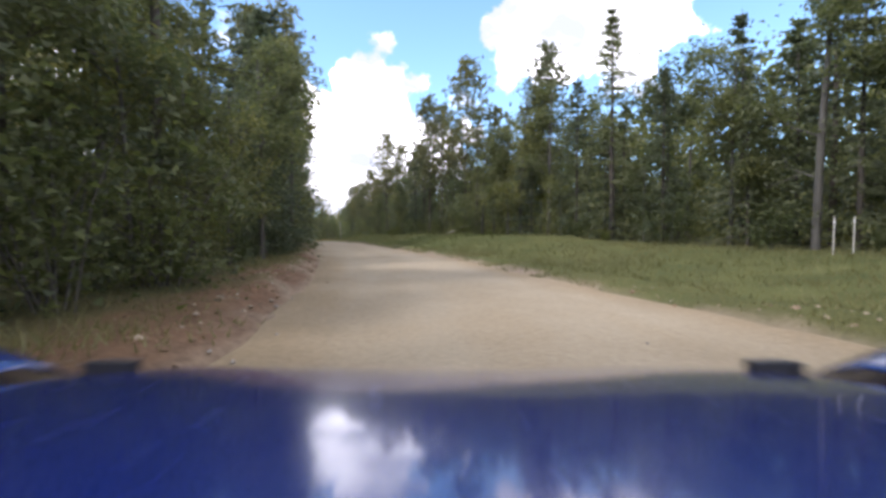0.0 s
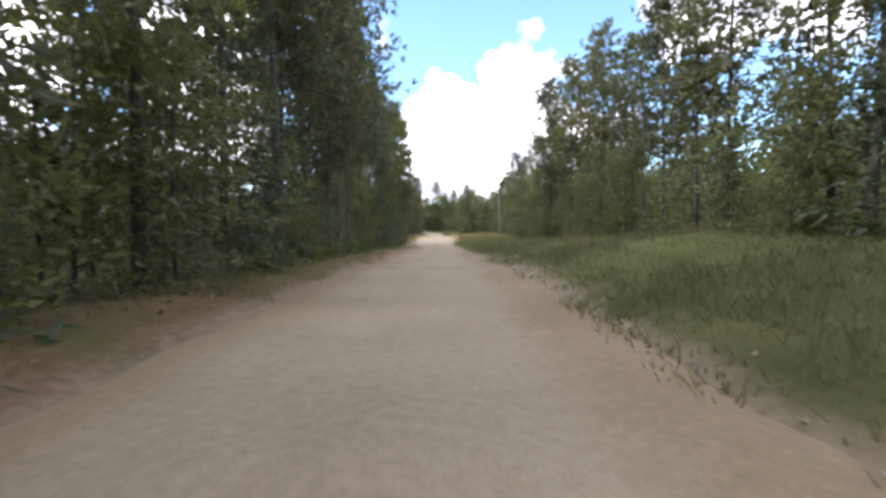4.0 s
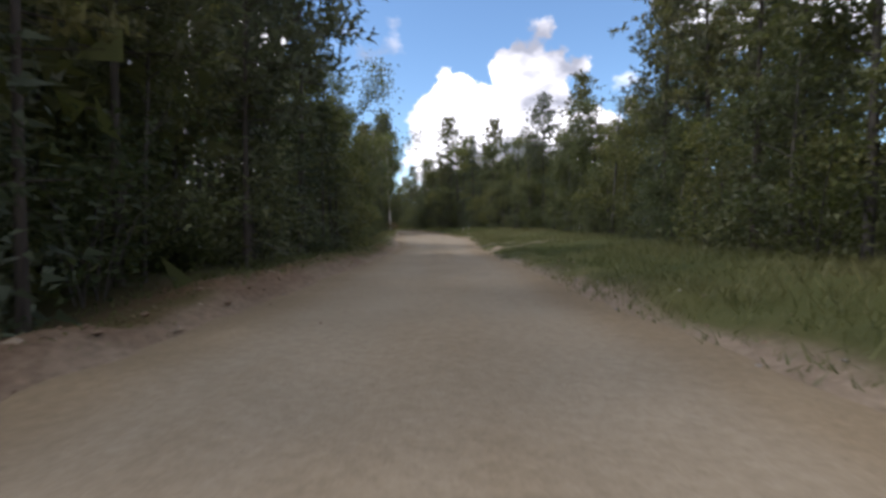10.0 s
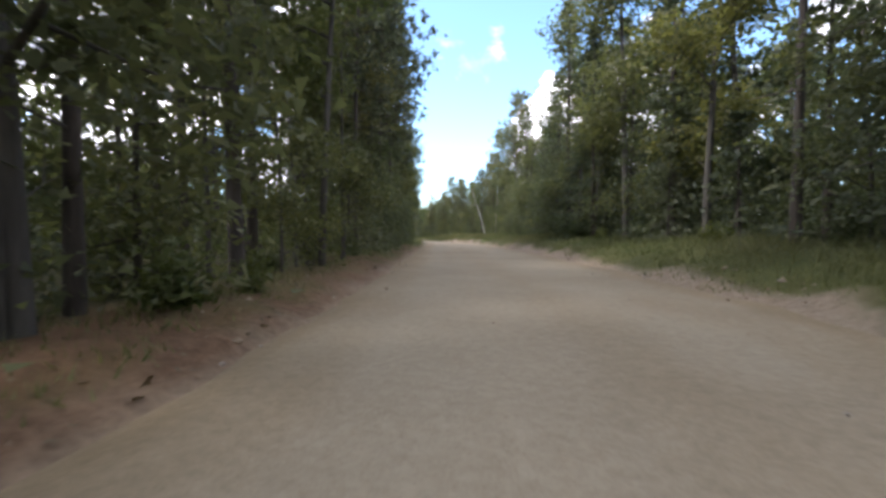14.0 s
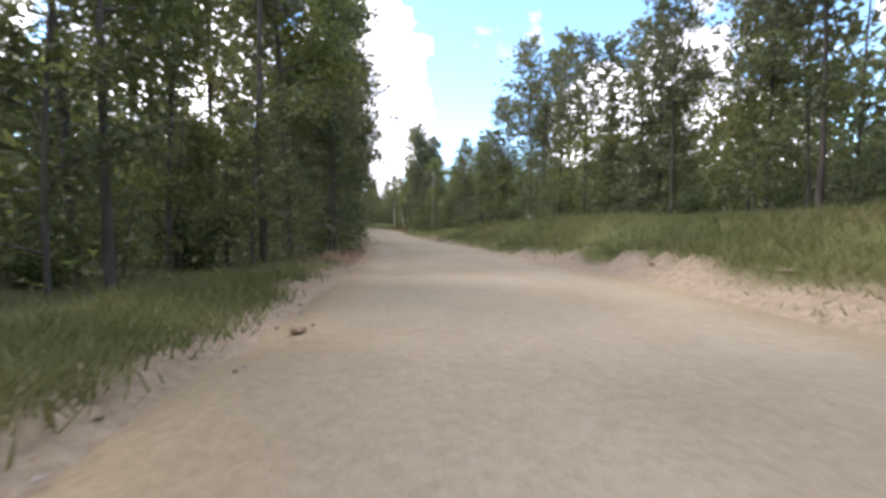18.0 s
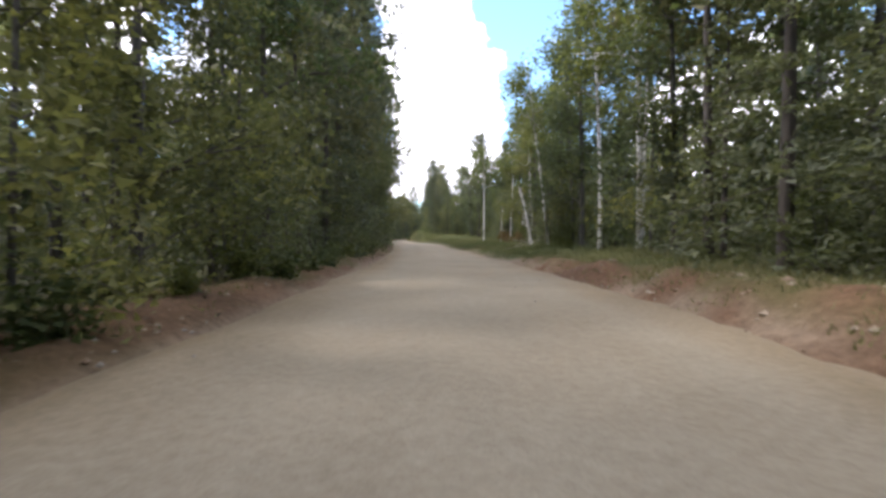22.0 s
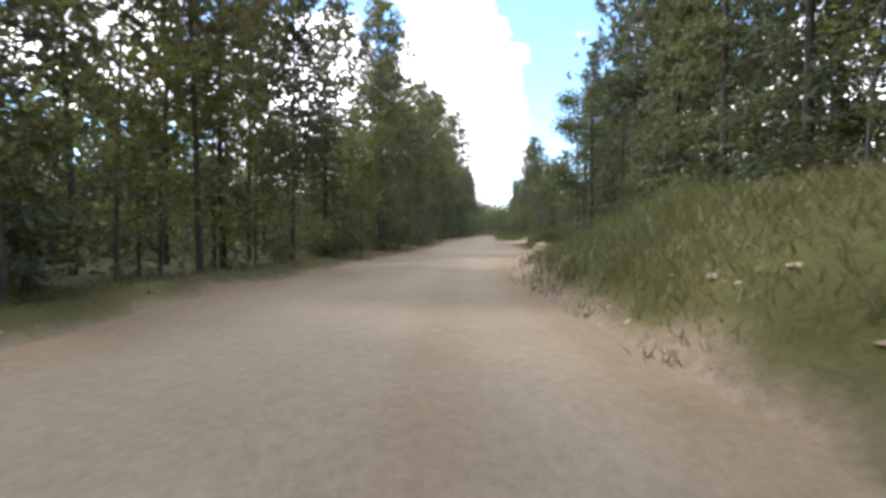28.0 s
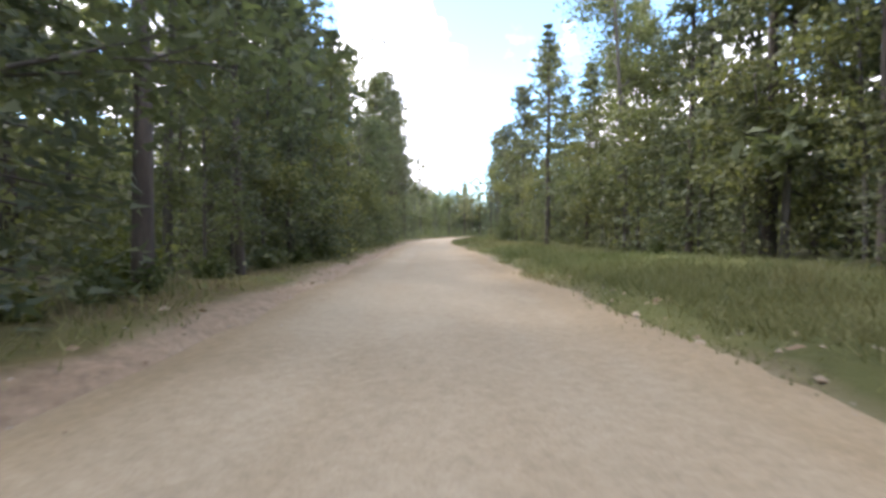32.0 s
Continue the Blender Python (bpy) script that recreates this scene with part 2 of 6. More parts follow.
def road_mat():
    m, nt, b = mat("sandy_gravel", 0.95)
    fine = tex(nt, 38.0, 4.0, 0.7)
    grit = tex(nt, 9.0, 6.0, 0.75)
    big = tex(nt, 0.35, 4.0, 0.55)
    base = ramp(nt, grit, [(0.28, (0.236, 0.197, 0.137)), (0.55, (0.296, 0.250, 0.178)), (0.8, (0.346, 0.298, 0.221))])
    spots = ramp(nt, fine, [(0.28, (0.84, 0.82, 0.80)), (0.5, (1, 1, 1)), (0.78, (1.10, 1.09, 1.08))])
    tint = ramp(nt, big, [(0.3, (0.88, 0.86, 0.83)), (0.7, (1.08, 1.08, 1.08))])
    col = mixc(nt, 1.0, mixc(nt, 1.0, base, spots, "MULTIPLY"), tint, "MULTIPLY")
    # worn wheel tracks are paler, the loose sand between and beside them browner
    col = mixc(nt, attr(nt, "loose"), col, mixc(nt, 1.0, col, (0.84, 0.78, 0.69), "MULTIPLY"))
    nt.links.new(col, b.inputs["Base Color"])
    hsum = nt.nodes.new("ShaderNodeMath")
    hsum.operation = "ADD"
    nt.links.new(fine, hsum.inputs[0])
    nt.links.new(grit, hsum.inputs[1])
    bump(nt, b, hsum.outputs[0], 0.35, 0.02)
    b.inputs["Specular IOR Level"].default_value = 0.15
    return m


M_ROAD = road_mat()


def ground_mat():
    m, nt, b = mat("verge_soil", 0.95)
    grit = tex(nt, 7.0, 6.0, 0.7)
    big = tex(nt, 0.5, 5.0, 0.6)
    sand = ramp(nt, grit, [(0.3, (0.20, 0.154, 0.105)), (0.6, (0.31, 0.248, 0.177)), (0.85, (0.39, 0.33, 0.255))])
    needles = ramp(nt, grit, [(0.3, (0.080, 0.045, 0.025)), (0.7, (0.195, 0.115, 0.066))])
    turf = ramp(nt, big, [(0.3, (0.055, 0.066, 0.021)), (0.7, (0.105, 0.108, 0.037))])
    straw = ramp(nt, big, [(0.3, (0.130, 0.103, 0.036)), (0.7, (0.215, 0.166, 0.062))])
    turf = mixc(nt, attr(nt, "straw"), turf, straw)
    # forest floor: brown-green soil, with the shade under the trees put into its tone
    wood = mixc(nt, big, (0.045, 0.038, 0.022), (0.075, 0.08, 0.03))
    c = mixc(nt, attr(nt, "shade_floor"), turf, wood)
    c = mixc(nt, attr(nt, "bare"), c, sand)
    c = mixc(nt, attr(nt, "brown"), c, needles)
    nt.links.new(c, b.inputs["Base Color"])
    bump(nt, b, grit, 0.9, 0.06)
    b.inputs["Specular IOR Level"].default_value = 0.15
    return m


M_GROUND = ground_mat()


def plain_mat(name, col, rough=0.6, metal=0.0, var=0.12, scale=5.0):
    m, nt, b = mat(name, rough, metal)
    n = tex(nt, scale, 5.0)
    lo, hi = tuple(c * (1 - var) for c in col), tuple(c * (1 + var) for c in col)
    nt.links.new(ramp(nt, n, [(0.3, lo), (0.7, hi)]), b.inputs["Base Color"])
    bump(nt, b, n, 0.15, 0.01)
    return m


M_WHITE = plain_mat("weathered_white_paint", (0.72, 0.71, 0.68), 0.6, 0.0, 0.1, 3.0)
M_STONE = plain_mat("field_stone", (0.27, 0.24, 0.20), 0.9, 0.0, 0.35, 9.0)
M_CLOD = plain_mat("earth_clod", (0.20, 0.14, 0.09), 0.95, 0.0, 0.35, 9.0)
M_SANDCLOD = plain_mat("sand_crumb", (0.27, 0.215, 0.15), 0.95, 0.0, 0.3, 9.0)
M_POST = plain_mat("bleached_post_wood", (0.48, 0.46, 0.41), 0.8, 0.0, 0.2, 12.0)
M_DARKMETAL = plain_mat("dark_metal", (0.10, 0.10, 0.11), 0.5, 0.6)

# ---------------------------------------------------------------- the road's line and the lie of the land
# axis of the drive at even times, one a second: x, y, height of the road
AXIS = [
    (0.00, 0.00, 0.00),
    (0.21, 20.97, 0.17),
    (-2.94, 41.72, 0.37),
    (-7.44, 62.23, 0.48),
    (-11.91, 82.75, 0.46),
    (-16.22, 103.30, 0.30),
    (-20.58, 123.84, -0.20),
    (-25.16, 144.34, -0.68),
    (-29.82, 164.81, -0.67),
    (-34.47, 185.29, -0.49),
    (-39.14, 205.77, -0.49),
    (-43.88, 226.22, -0.60),
    (-49.16, 246.55, -0.61),
    (-55.69, 266.50, -0.50),
    (-63.63, 285.94, -0.40),
    (-72.40, 305.02, -0.32),
    (-81.50, 323.95, -0.33),
    (-90.87, 342.74, -0.45),
    (-100.99, 361.13, -0.65),
    (-112.50, 378.69, -0.81),
    (-125.18, 395.43, -0.86),
    (-138.21, 411.90, -0.88),
    (-151.27, 428.34, -0.83),
    (-164.52, 444.63, -0.81),
    (-178.25, 460.52, -0.77),
    (-192.62, 475.84, -0.65),
    (-207.76, 490.38, -0.60),
    (-223.24, 504.57, -0.59),
    (-237.90, 519.60, -0.57),
    (-250.97, 536.03, -0.56),
    (-263.19, 553.10, -0.50),
    (-275.57, 570.07, -0.36),
    (-287.62, 587.26, -0.28),
]
PACE = 21.0
STEP = 0.5
S0, S1 = -70.0, 870.0
_k = np.array(AXIS)
_d0, _d1 = _k[1] - _k[0], _k[-1] - _k[-2]
_d0, _d1 = _d0 * [1, 1, 0], _d1 * [1, 1, 0]
_tail, _p = [], _k[-1]
for i in range(1, 16):                 # far ahead the road bends away to the right
    _a = radians(-5.0 * max(0, i - 3))
    _p = _p + [_d1[0] * math.cos(_a) - _d1[1] * math.sin(_a), _d1[0] * math.sin(_a) + _d1[1] * math.cos(_a), 0]
    _tail.append(_p)
_k = np.vstack([_k[0] - _d0 * i for i in range(5, 0, -1)] + [_k] + _tail)


def _spline(q):
    """Smooth curve through the axis points, at the lengths q."""
    q = np.asarray(q, float)
    i = np.clip(((q / PACE) + 5).astype(int), 1, len(_k) - 3)
    u = ((q / PACE) + 5 - i)[..., None]
    p0, p1, p2, p3 = _k[i - 1], _k[i], _k[i + 1], _k[i + 2]
    return 0.5 * (2 * p1 + (p2 - p0) * u + (2 * p0 - 5 * p1 + 4 * p2 - p3) * u ** 2 + (3 * p1 - p0 - 3 * p2 + p3) * u ** 3)


def table(pairs):
    a = np.array(pairs, float)
    return lambda s: np.interp(np.asarray(s, float) / PACE, a[:, 0], a[:, 1])


# by seconds along the drive: the road's edges, the front of the woods, and how far the ground there lies above the road
EDGE_L = table([(-3, -3.15), (0.25, -1.95), (0.8, -3.15), (1.4, -4.25), (2.4, -4.05), (4, -2.85), (4.9, -2.65), (5.4,
                -2.35), (6.4, -2.25), (7.2, -3.75), (7.7, -3.95), (8.3, -4.0), (9.0, -3.95), (9.4, -3.9), (10.4, -3.15), (11.4, -2.75), (12.4,
                -4.05), (13.4, -3.0), (14.4, -2.1), (17.4, -1.8), (18.4, -2.0), (19.4, -2.4), (20.4, -3.65), (21.4,
                -3.45), (22.4, -3.15), (23.4, -3.05), (24.4, -3.35), (25.4, -3.35), (27.9, -4.95), (28.4, -4.95), (29.4,
                -4.05), (31.4, -3.15), (32.2, -2.65), (45, -2.95)])
EDGE_R = table([(-3, 4.15), (0.25, 5.25), (0.8, 3.25), (1.4, 2.25), (2.4, 2.15), (4, 2.25), (4.9, 2.25), (5.4, 1.95),
                (6.4, 2.35), (7.2, 2.25), (8.4, 3.75), (9.4, 3.65), (10.4, 2.75), (11.4, 2.65), (12.4, 4.15), (13.4,
                4.35), (14.4, 5.45), (17.4, 5.25), (18.4, 5.35), (19.4, 4.35), (20.4, 3.15), (21.4, 3.25), (22.4, 4.35),
                (23.4, 3.45), (24.4, 2.95), (25.4, 4.05), (27.9, 2.6), (28.4, 2.0), (28.75, 1.8), (29.1, 2.7), (29.4, 4.45), (31.4, 2.95), (32.2,
                3.05), (45, 3.05)])
WOOD_L = table([(-3, 4.8), (0.15, 4.5), (0.45, 4.3), (0.8, 5.0), (1.5, 4.9), (2.0, 5.3), (2.6, 5.2), (4, 4.4), (6.5, 4.3), (6.9, 5.2), (7.3, 6.8),
                (7.45, 14), (7.5, 60), (10.0, 60), (10.15, 4.4), (11.2, 4.3), (11.8, 5.6), (12.5, 8), (13.0, 6.6), (13.5, 3.6),
                (14, 3.4), (15, 3.3), (17.4, 3.5), (17.9, 4.9), (18.5, 4.6), (18.9, 2.9), (19.7, 2.8), (20.4, 4.2), (21, 3.8), (23.5, 3.8), (24.5,
                3.9), (25.5, 4.4), (26.4, 5.4), (28, 6.0), (28.6, 5.8), (29.3, 4.7), (30.2, 4.0), (30.9, 4.5), (32, 4.6), (33, 3.8), (45, 3.6)])
WOOD_R = table([(-3, 15.5), (.75, 15.5), (1.2, 12.5), (1.7, 10.5), (2.5, 8.6), (6, 8.8), (7, 10.5), (8, 12.5), (9.45, 13), (9.5, 40), (9.75, 40), (9.8, 6.6), (10.6, 7.0), (11.3, 11),
                (12.4, 12.0), (13.3, 9.8), (14.3, 9.2), (14.8, 8.2), (15.4, 7.6), (16.5, 8.2), (17, 9), (18.4, 11), (19.2, 11), (20.2, 8), (20.8, 6.2), (22, 6.0), (23, 7.4), (24.6, 9.0), (25.2, 11),
                (26.1, 10.5), (26.5, 5.4), (27.5, 5.4), (27.9, 7.6), (28.3, 8.0), (29.1, 8.2), (29.5, 9.0), (29.7, 11), (29.9, 38), (30.95, 38), (31.15, 7.6), (32, 8.2), (45, 7.6)])
RISE_R = table([(-3, .5), (.7, .7), (1.6, 1.1), (6, 1.0), (8, 1.0), (9.2, 1.0), (9.8, .6), (11, .6), (12.4, 1.1), (14.3, .9), (16.5, 1.0),
                (18, 1.5), (19.4, 1.7), (20.4, 1.0), (21, .5), (24, .6), (25.5, 1.0), (26.6, 2.0), (28, 2.1), (28.6, 1.7), (29.4, 1.45), (29.95, .9), (30.3, .6),
                (31, .5), (45, .5)])
# how steeply the right-hand bank rises (1: evenly up to the wood), and where needles and leaf mould lie on the left shoulder
STEEP_R = table([(-3, 1), (16.8, 1), (17.6, .7), (19.4, .7), (20.2, 1), (26.2, 1), (26.8, .45), (28.5, .45), (29.0, 1), (45, 1)])
MOULD_L = table([(-3, .6), (.6, 1), (3, 1), (4.4, .6), (6.4, .7), (7, 0), (9.9, 0), (10.1, .7), (11.1, .7), (11.5, .1), (13.2, .1), (13.6, .9), (15.5, .9), (16.5, .15), (18.4, .1), (18.8, .9), (24.6, .9), (25.2, .2), (28.8, .2), (29.3, .8), (30.6, .8), (31, .4), (45, .4)])
# spoil thrown up along the edges
SPOIL_R = table([(-3, .12), (7.5, .14), (8.2, .3), (9.6, .3), (10.4, .16), (16.2, .2), (16.8, .34), (18.8, .30), (19.3, .2), (20.8, .3), (22.4, .27), (23.2, .16), (26.8, .3), (29.2, .35), (29.7, .12), (45, .15)])
SPOIL_L = table([(-3, .1), (1.2, .25), (2.6, .25), (4.4, .12), (11.8, .28), (13.4, .3), (14, .12), (19.2, .16), (20, .3), (20.8, .15), (24, .25), (25.4, .12), (45, .12)])
RISE_L = table([(-3, .2), (6.2, .2), (7, -1.1), (8, -1.35), (9.7, -1.35), (10.4, .2), (45, .25)])


def frame_at(s):
    s = np.asarray(s, float)
    p = _spline(s)
    t = _spline(s + 0.6) - _spline(s - 0.6)
    t = t[..., :2] / np.linalg.norm(t[..., :2], axis=-1, keepdims=True)
    return p, np.stack([t[..., 1], -t[..., 0]], -1)


_rng = np.random.default_rng(7)
_lat = _rng.random((256, 256))


def wob(x, y):
    """Smooth value noise, -1 to 1."""
    x, y = np.asarray(x, float) + 500.0, np.asarray(y, float) + 500.0
    i, j = np.floor(x).astype(int), np.floor(y).astype(int)
    u, v = x - i, y - j
    u, v = u * u * (3 - 2 * u), v * v * (3 - 2 * v)
    g = lambda a, c: _lat[a % 256, c % 256]
    return 2 * ((g(i, j) * (1 - u) + g(i + 1, j) * u) * (1 - v) + (g(i, j + 1) * (1 - u) + g(i + 1, j + 1) * u) * v) - 1


def edge(s, side):
    if side < 0:
        return EDGE_L(s) - 0.22 * wob(s * 0.45, 3.3) - 0.10 * wob(s * 1.6, 9.1)
    return EDGE_R(s) + 0.25 * wob(s * 0.40, 17.7) + 0.12 * wob(s * 1.5, 23.9)


def smooth(a):
    a = np.clip(a, 0, 1)
    return a * a * (3 - 2 * a)


def lie(s, d):
    """Height of the ground beside the road over the road's own height."""
    s, d = np.asarray(s, float), np.asarray(d, float)
    right = d > 0
    e = np.where(right, EDGE_R(s), EDGE_L(s))
    w = np.where(right, WOOD_R(s), np.minimum(WOOD_L(s), 22.0))
    rise = np.where(right, RISE_R(s), RISE_L(s))
    out = np.abs(d) - np.abs(e)
    span = np.maximum(np.minimum(w, 16.0) - np.abs(e), 2.0) * np.where(right, STEEP_R(s), 1.0)
    heap = np.where(right, SPOIL_R(s), SPOIL_L(s))
    berm = heap * np.exp(-((out - 0.7) / 0.65) ** 2) * (1 + 0.8 * wob(s * 0.5, d * 0.2 + np.where(right, 40, 0)) + 0.5 * wob(s * 1.9, d * 1.9))
    z = rise * smooth(out / span) ** 0.8 + berm + 0.05 * wob(s * 0.8, d * 0.8) + 0.15 * wob(s * 0.13, d * 0.13) * smooth(out / 6)
    field = ((s > 147) & (s < 262) & ~right).astype(float)
    z = z - field * .055 * np.clip(np.abs(d) - 20, 0, 22)
    inner = np.clip(-out, 0, 3)
    return np.where(out < 0, -0.10 - 0.12 * inner, z - 0.04)


# side tracks that leave the road: seconds, lateral start, angle from the road's line, half width, length, bend, flare of the mouth
TRACKS = [(7.28, -2.4, -29.0, 2.7, 44.0, .002, 1.2), (30.65, 3.0, 43.0, 4.0, 36.0, .0, 2.4),
          (11.2, 2.4, 26.0, .32, 9.0, .012, .1), (11.45, 2.6, 30.0, .3, 6.5, .0, .1)]


def spot(s, d, up=0.0):
    """World place at length s, d metres to the right of the drive's axis, on the ground."""
    p, n = frame_at(s)
    on_road = (d > EDGE_L(s)) & (d < EDGE_R(s))
    z = p[..., 2] + np.where(on_road, 0.0, lie(s, d)) + up
    return np.stack([p[..., 0] + n[..., 0] * d, p[..., 1] + n[..., 1] * d, z], -1)


# ---------------------------------------------------------------- mesh helpers


def mesh_of(name, verts, faces, mats, which=None, smooth_shade=False):
    """A mesh from arrays: faces is an (n, 3) or (n, 4) array or a list of such."""
    me = bpy.data.meshes.new(name)
    if not isinstance(faces, list):
        faces = [faces]
    faces = [np.asarray(f, np.int32) for f in faces if len(f)]
    loops = np.concatenate([f.ravel() for f in faces])
    sizes = np.concatenate([np.full(len(f), f.shape[1], np.int32) for f in faces])
    me.vertices.add(len(verts))
    me.vertices.foreach_set("co", np.asarray(verts, np.float32).ravel())
    me.loops.add(len(loops))
    me.loops.foreach_set("vertex_index", loops)
    me.polygons.add(len(sizes))
    me.polygons.foreach_set("loop_start", np.concatenate([[0], np.cumsum(sizes)[:-1]]).astype(np.int32))
    me.polygons.foreach_set("loop_total", sizes)
    for m in mats:
        me.materials.append(m)
    if which is not None:
        me.polygons.foreach_set("material_index", np.asarray(which, np.int32))
    me.polygons.foreach_set("use_smooth", np.full(len(sizes), smooth_shade))
    me.update(calc_edges=True)
    return me


def put_attr(me, name, values):
    a = me.attributes.new(name, "FLOAT", "POINT")
    a.data.foreach_set("value", np.asarray(values, np.float32).ravel())


def grid_faces(rows, cols):
    i = np.arange((rows - 1) * cols).reshape(rows - 1, cols)[:, :-1].ravel()
    return np.stack([i, i + 1, i + cols + 1, i + cols], 1)


class Shape:
    """Gathers triangles and quads."""

    def __init__(self):
        self.v, self.t, self.q, self.n = [], [], [], 0

    def tris(self, pts):
        pts = np.asarray(pts, float).reshape(-1, 3, 3)
        self.v.append(pts.reshape(-1, 3))
        self.t.append(self.n + np.arange(len(pts) * 3).reshape(-1, 3))
        self.n += len(pts) * 3

    def quads(self, pts):
        pts = np.asarray(pts, float).reshape(-1, 4, 3)
        self.v.append(pts.reshape(-1, 3))
        self.q.append(self.n + np.arange(len(pts) * 4).reshape(-1, 4))
        self.n += len(pts) * 4

    def tube(self, line, radii, sides=6, close=True):
        line, radii = np.asarray(line, float), np.asarray(radii, float)
        d = np.gradient(line, axis=0)
        d /= np.linalg.norm(d, axis=1, keepdims=True) + 1e-9
        ref = np.where(np.abs(d[:, 2:3]) > 0.9, [[1.0, 0, 0]], [[0, 0, 1.0]])
        a = np.cross(d, ref)
        a /= np.linalg.norm(a, axis=1, keepdims=True) + 1e-9
        b = np.cross(d, a)
        an = np.linspace(0, 2 * np.pi, sides, endpoint=False)
        ring = line[:, None] + radii[:, None, None] * (a[:, None] * np.cos(an)[None, :, None] + b[:, None] * np.sin(an)[None, :, None])
        m = len(line)
        self.v.append(ring.reshape(-1, 3))
        i = np.arange((m - 1) * sides).reshape(m - 1, sides)
        j = np.roll(i, -1, axis=1)
        self.q.append(self.n + np.stack([i, i + sides, j + sides, j], -1).reshape(-1, 4))
        self.n += m * sides
        if close:
            k = self.n - sides
            self.t.append(np.array([[k, k + e + 1, k + e] for e in range(1, sides - 1)]))

    def box(self, x0, y0, z0, x1, y1, z1):
        c = np.array([[x, y, z] for z in (z0, z1) for y in (y0, y1) for x in (x0, x1)], float)
        self.v.append(c)
        self.q.append(self.n + np.array([[0, 2, 3, 1], [4, 5, 7, 6], [0, 1, 5, 4], [2, 6, 7, 3], [0, 4, 6, 2], [1, 3, 7, 5]]))
        self.n += 8

    def arrays(self):
        t = np.concatenate(self.t) if self.t else np.zeros((0, 3), int)
        q = np.concatenate(self.q) if self.q else np.zeros((0, 4), int)
        return np.concatenate(self.v), t, q

    def mesh(self, name, material, smooth_shade=False):
        v, t, q = self.arrays()
        return mesh_of(name, v, [t, q], [material], None, smooth_shade)


def part(name, shape, material, parent, label="", smooth_shade=False):
    me = shape if isinstance(shape, bpy.types.Mesh) else shape.mesh(name, material, smooth_shade)
    ob = new(name, me)
    ob.parent = parent
    if label:
        ob["label"] = label
    return ob


def unit(v):
    return v / (np.linalg.norm(v, axis=-1, keepdims=True) + 1e-9)


def leaf_tris(rng, centres, size, spread=0.0, flat=0.0, toward=None, slim=.30):
    """One three-cornered leaf at each centre, turned at random (flat: how far it lies level)."""
    n = len(centres)
    c = centres + rng.normal(0, 1, (n, 3)) * spread
    a = unit(rng.normal(0, 1, (n, 3)) * [1, 1, 1 - flat] if toward is None else toward + rng.normal(0, .45, (n, 3)))
    b = unit(np.cross(a, rng.normal(0, 1, (n, 3)) * [1 - flat, 1 - flat, 1]))
    ln = size * rng.uniform(.6, 1.4, (n, 1))
    return np.stack([c - a * ln * .5 + b * ln * slim, c - a * ln * .35 - b * ln * slim * 1.2, c + a * ln * .65], 1)

# ---------------------------------------------------------------- ground and road


def track_mask(x, y, grow=0.0):
    """Where the side tracks run: 1 inside."""
    best = np.zeros(np.shape(x))
    for sec, d0, ang, half, length, bend, flare in TRACKS:
        p, n = frame_at(sec * PACE)
        t = np.array([-n[1], n[0]])
        a = radians(ang)
        way = t * math.cos(a) + n * math.sin(a)
        side = np.array([way[1], -way[0]])
        o = p[:2] + n * d0
        u = (x - o[0]) * way[0] + (y - o[1]) * way[1]
        w = (x - o[0]) * side[0] + (y - o[1]) * side[1]
        w = w - bend * np.sign(ang) * np.clip(u, 0, 99) ** 2
        hw = half + grow + flare * np.exp(-np.clip(u + 1, 0, 99) / 3.2)
        inside = smooth((hw - np.abs(w)) / min(.8, half) + 0.5) * (u > (-6 if half > 1 else -.5)) * (u < length)
        inside = inside * (((x - p[0]) * n[0] + (y - p[1]) * n[1]) * np.sign(ang) > 1.0)
        best = np.maximum(best, inside)
    return best


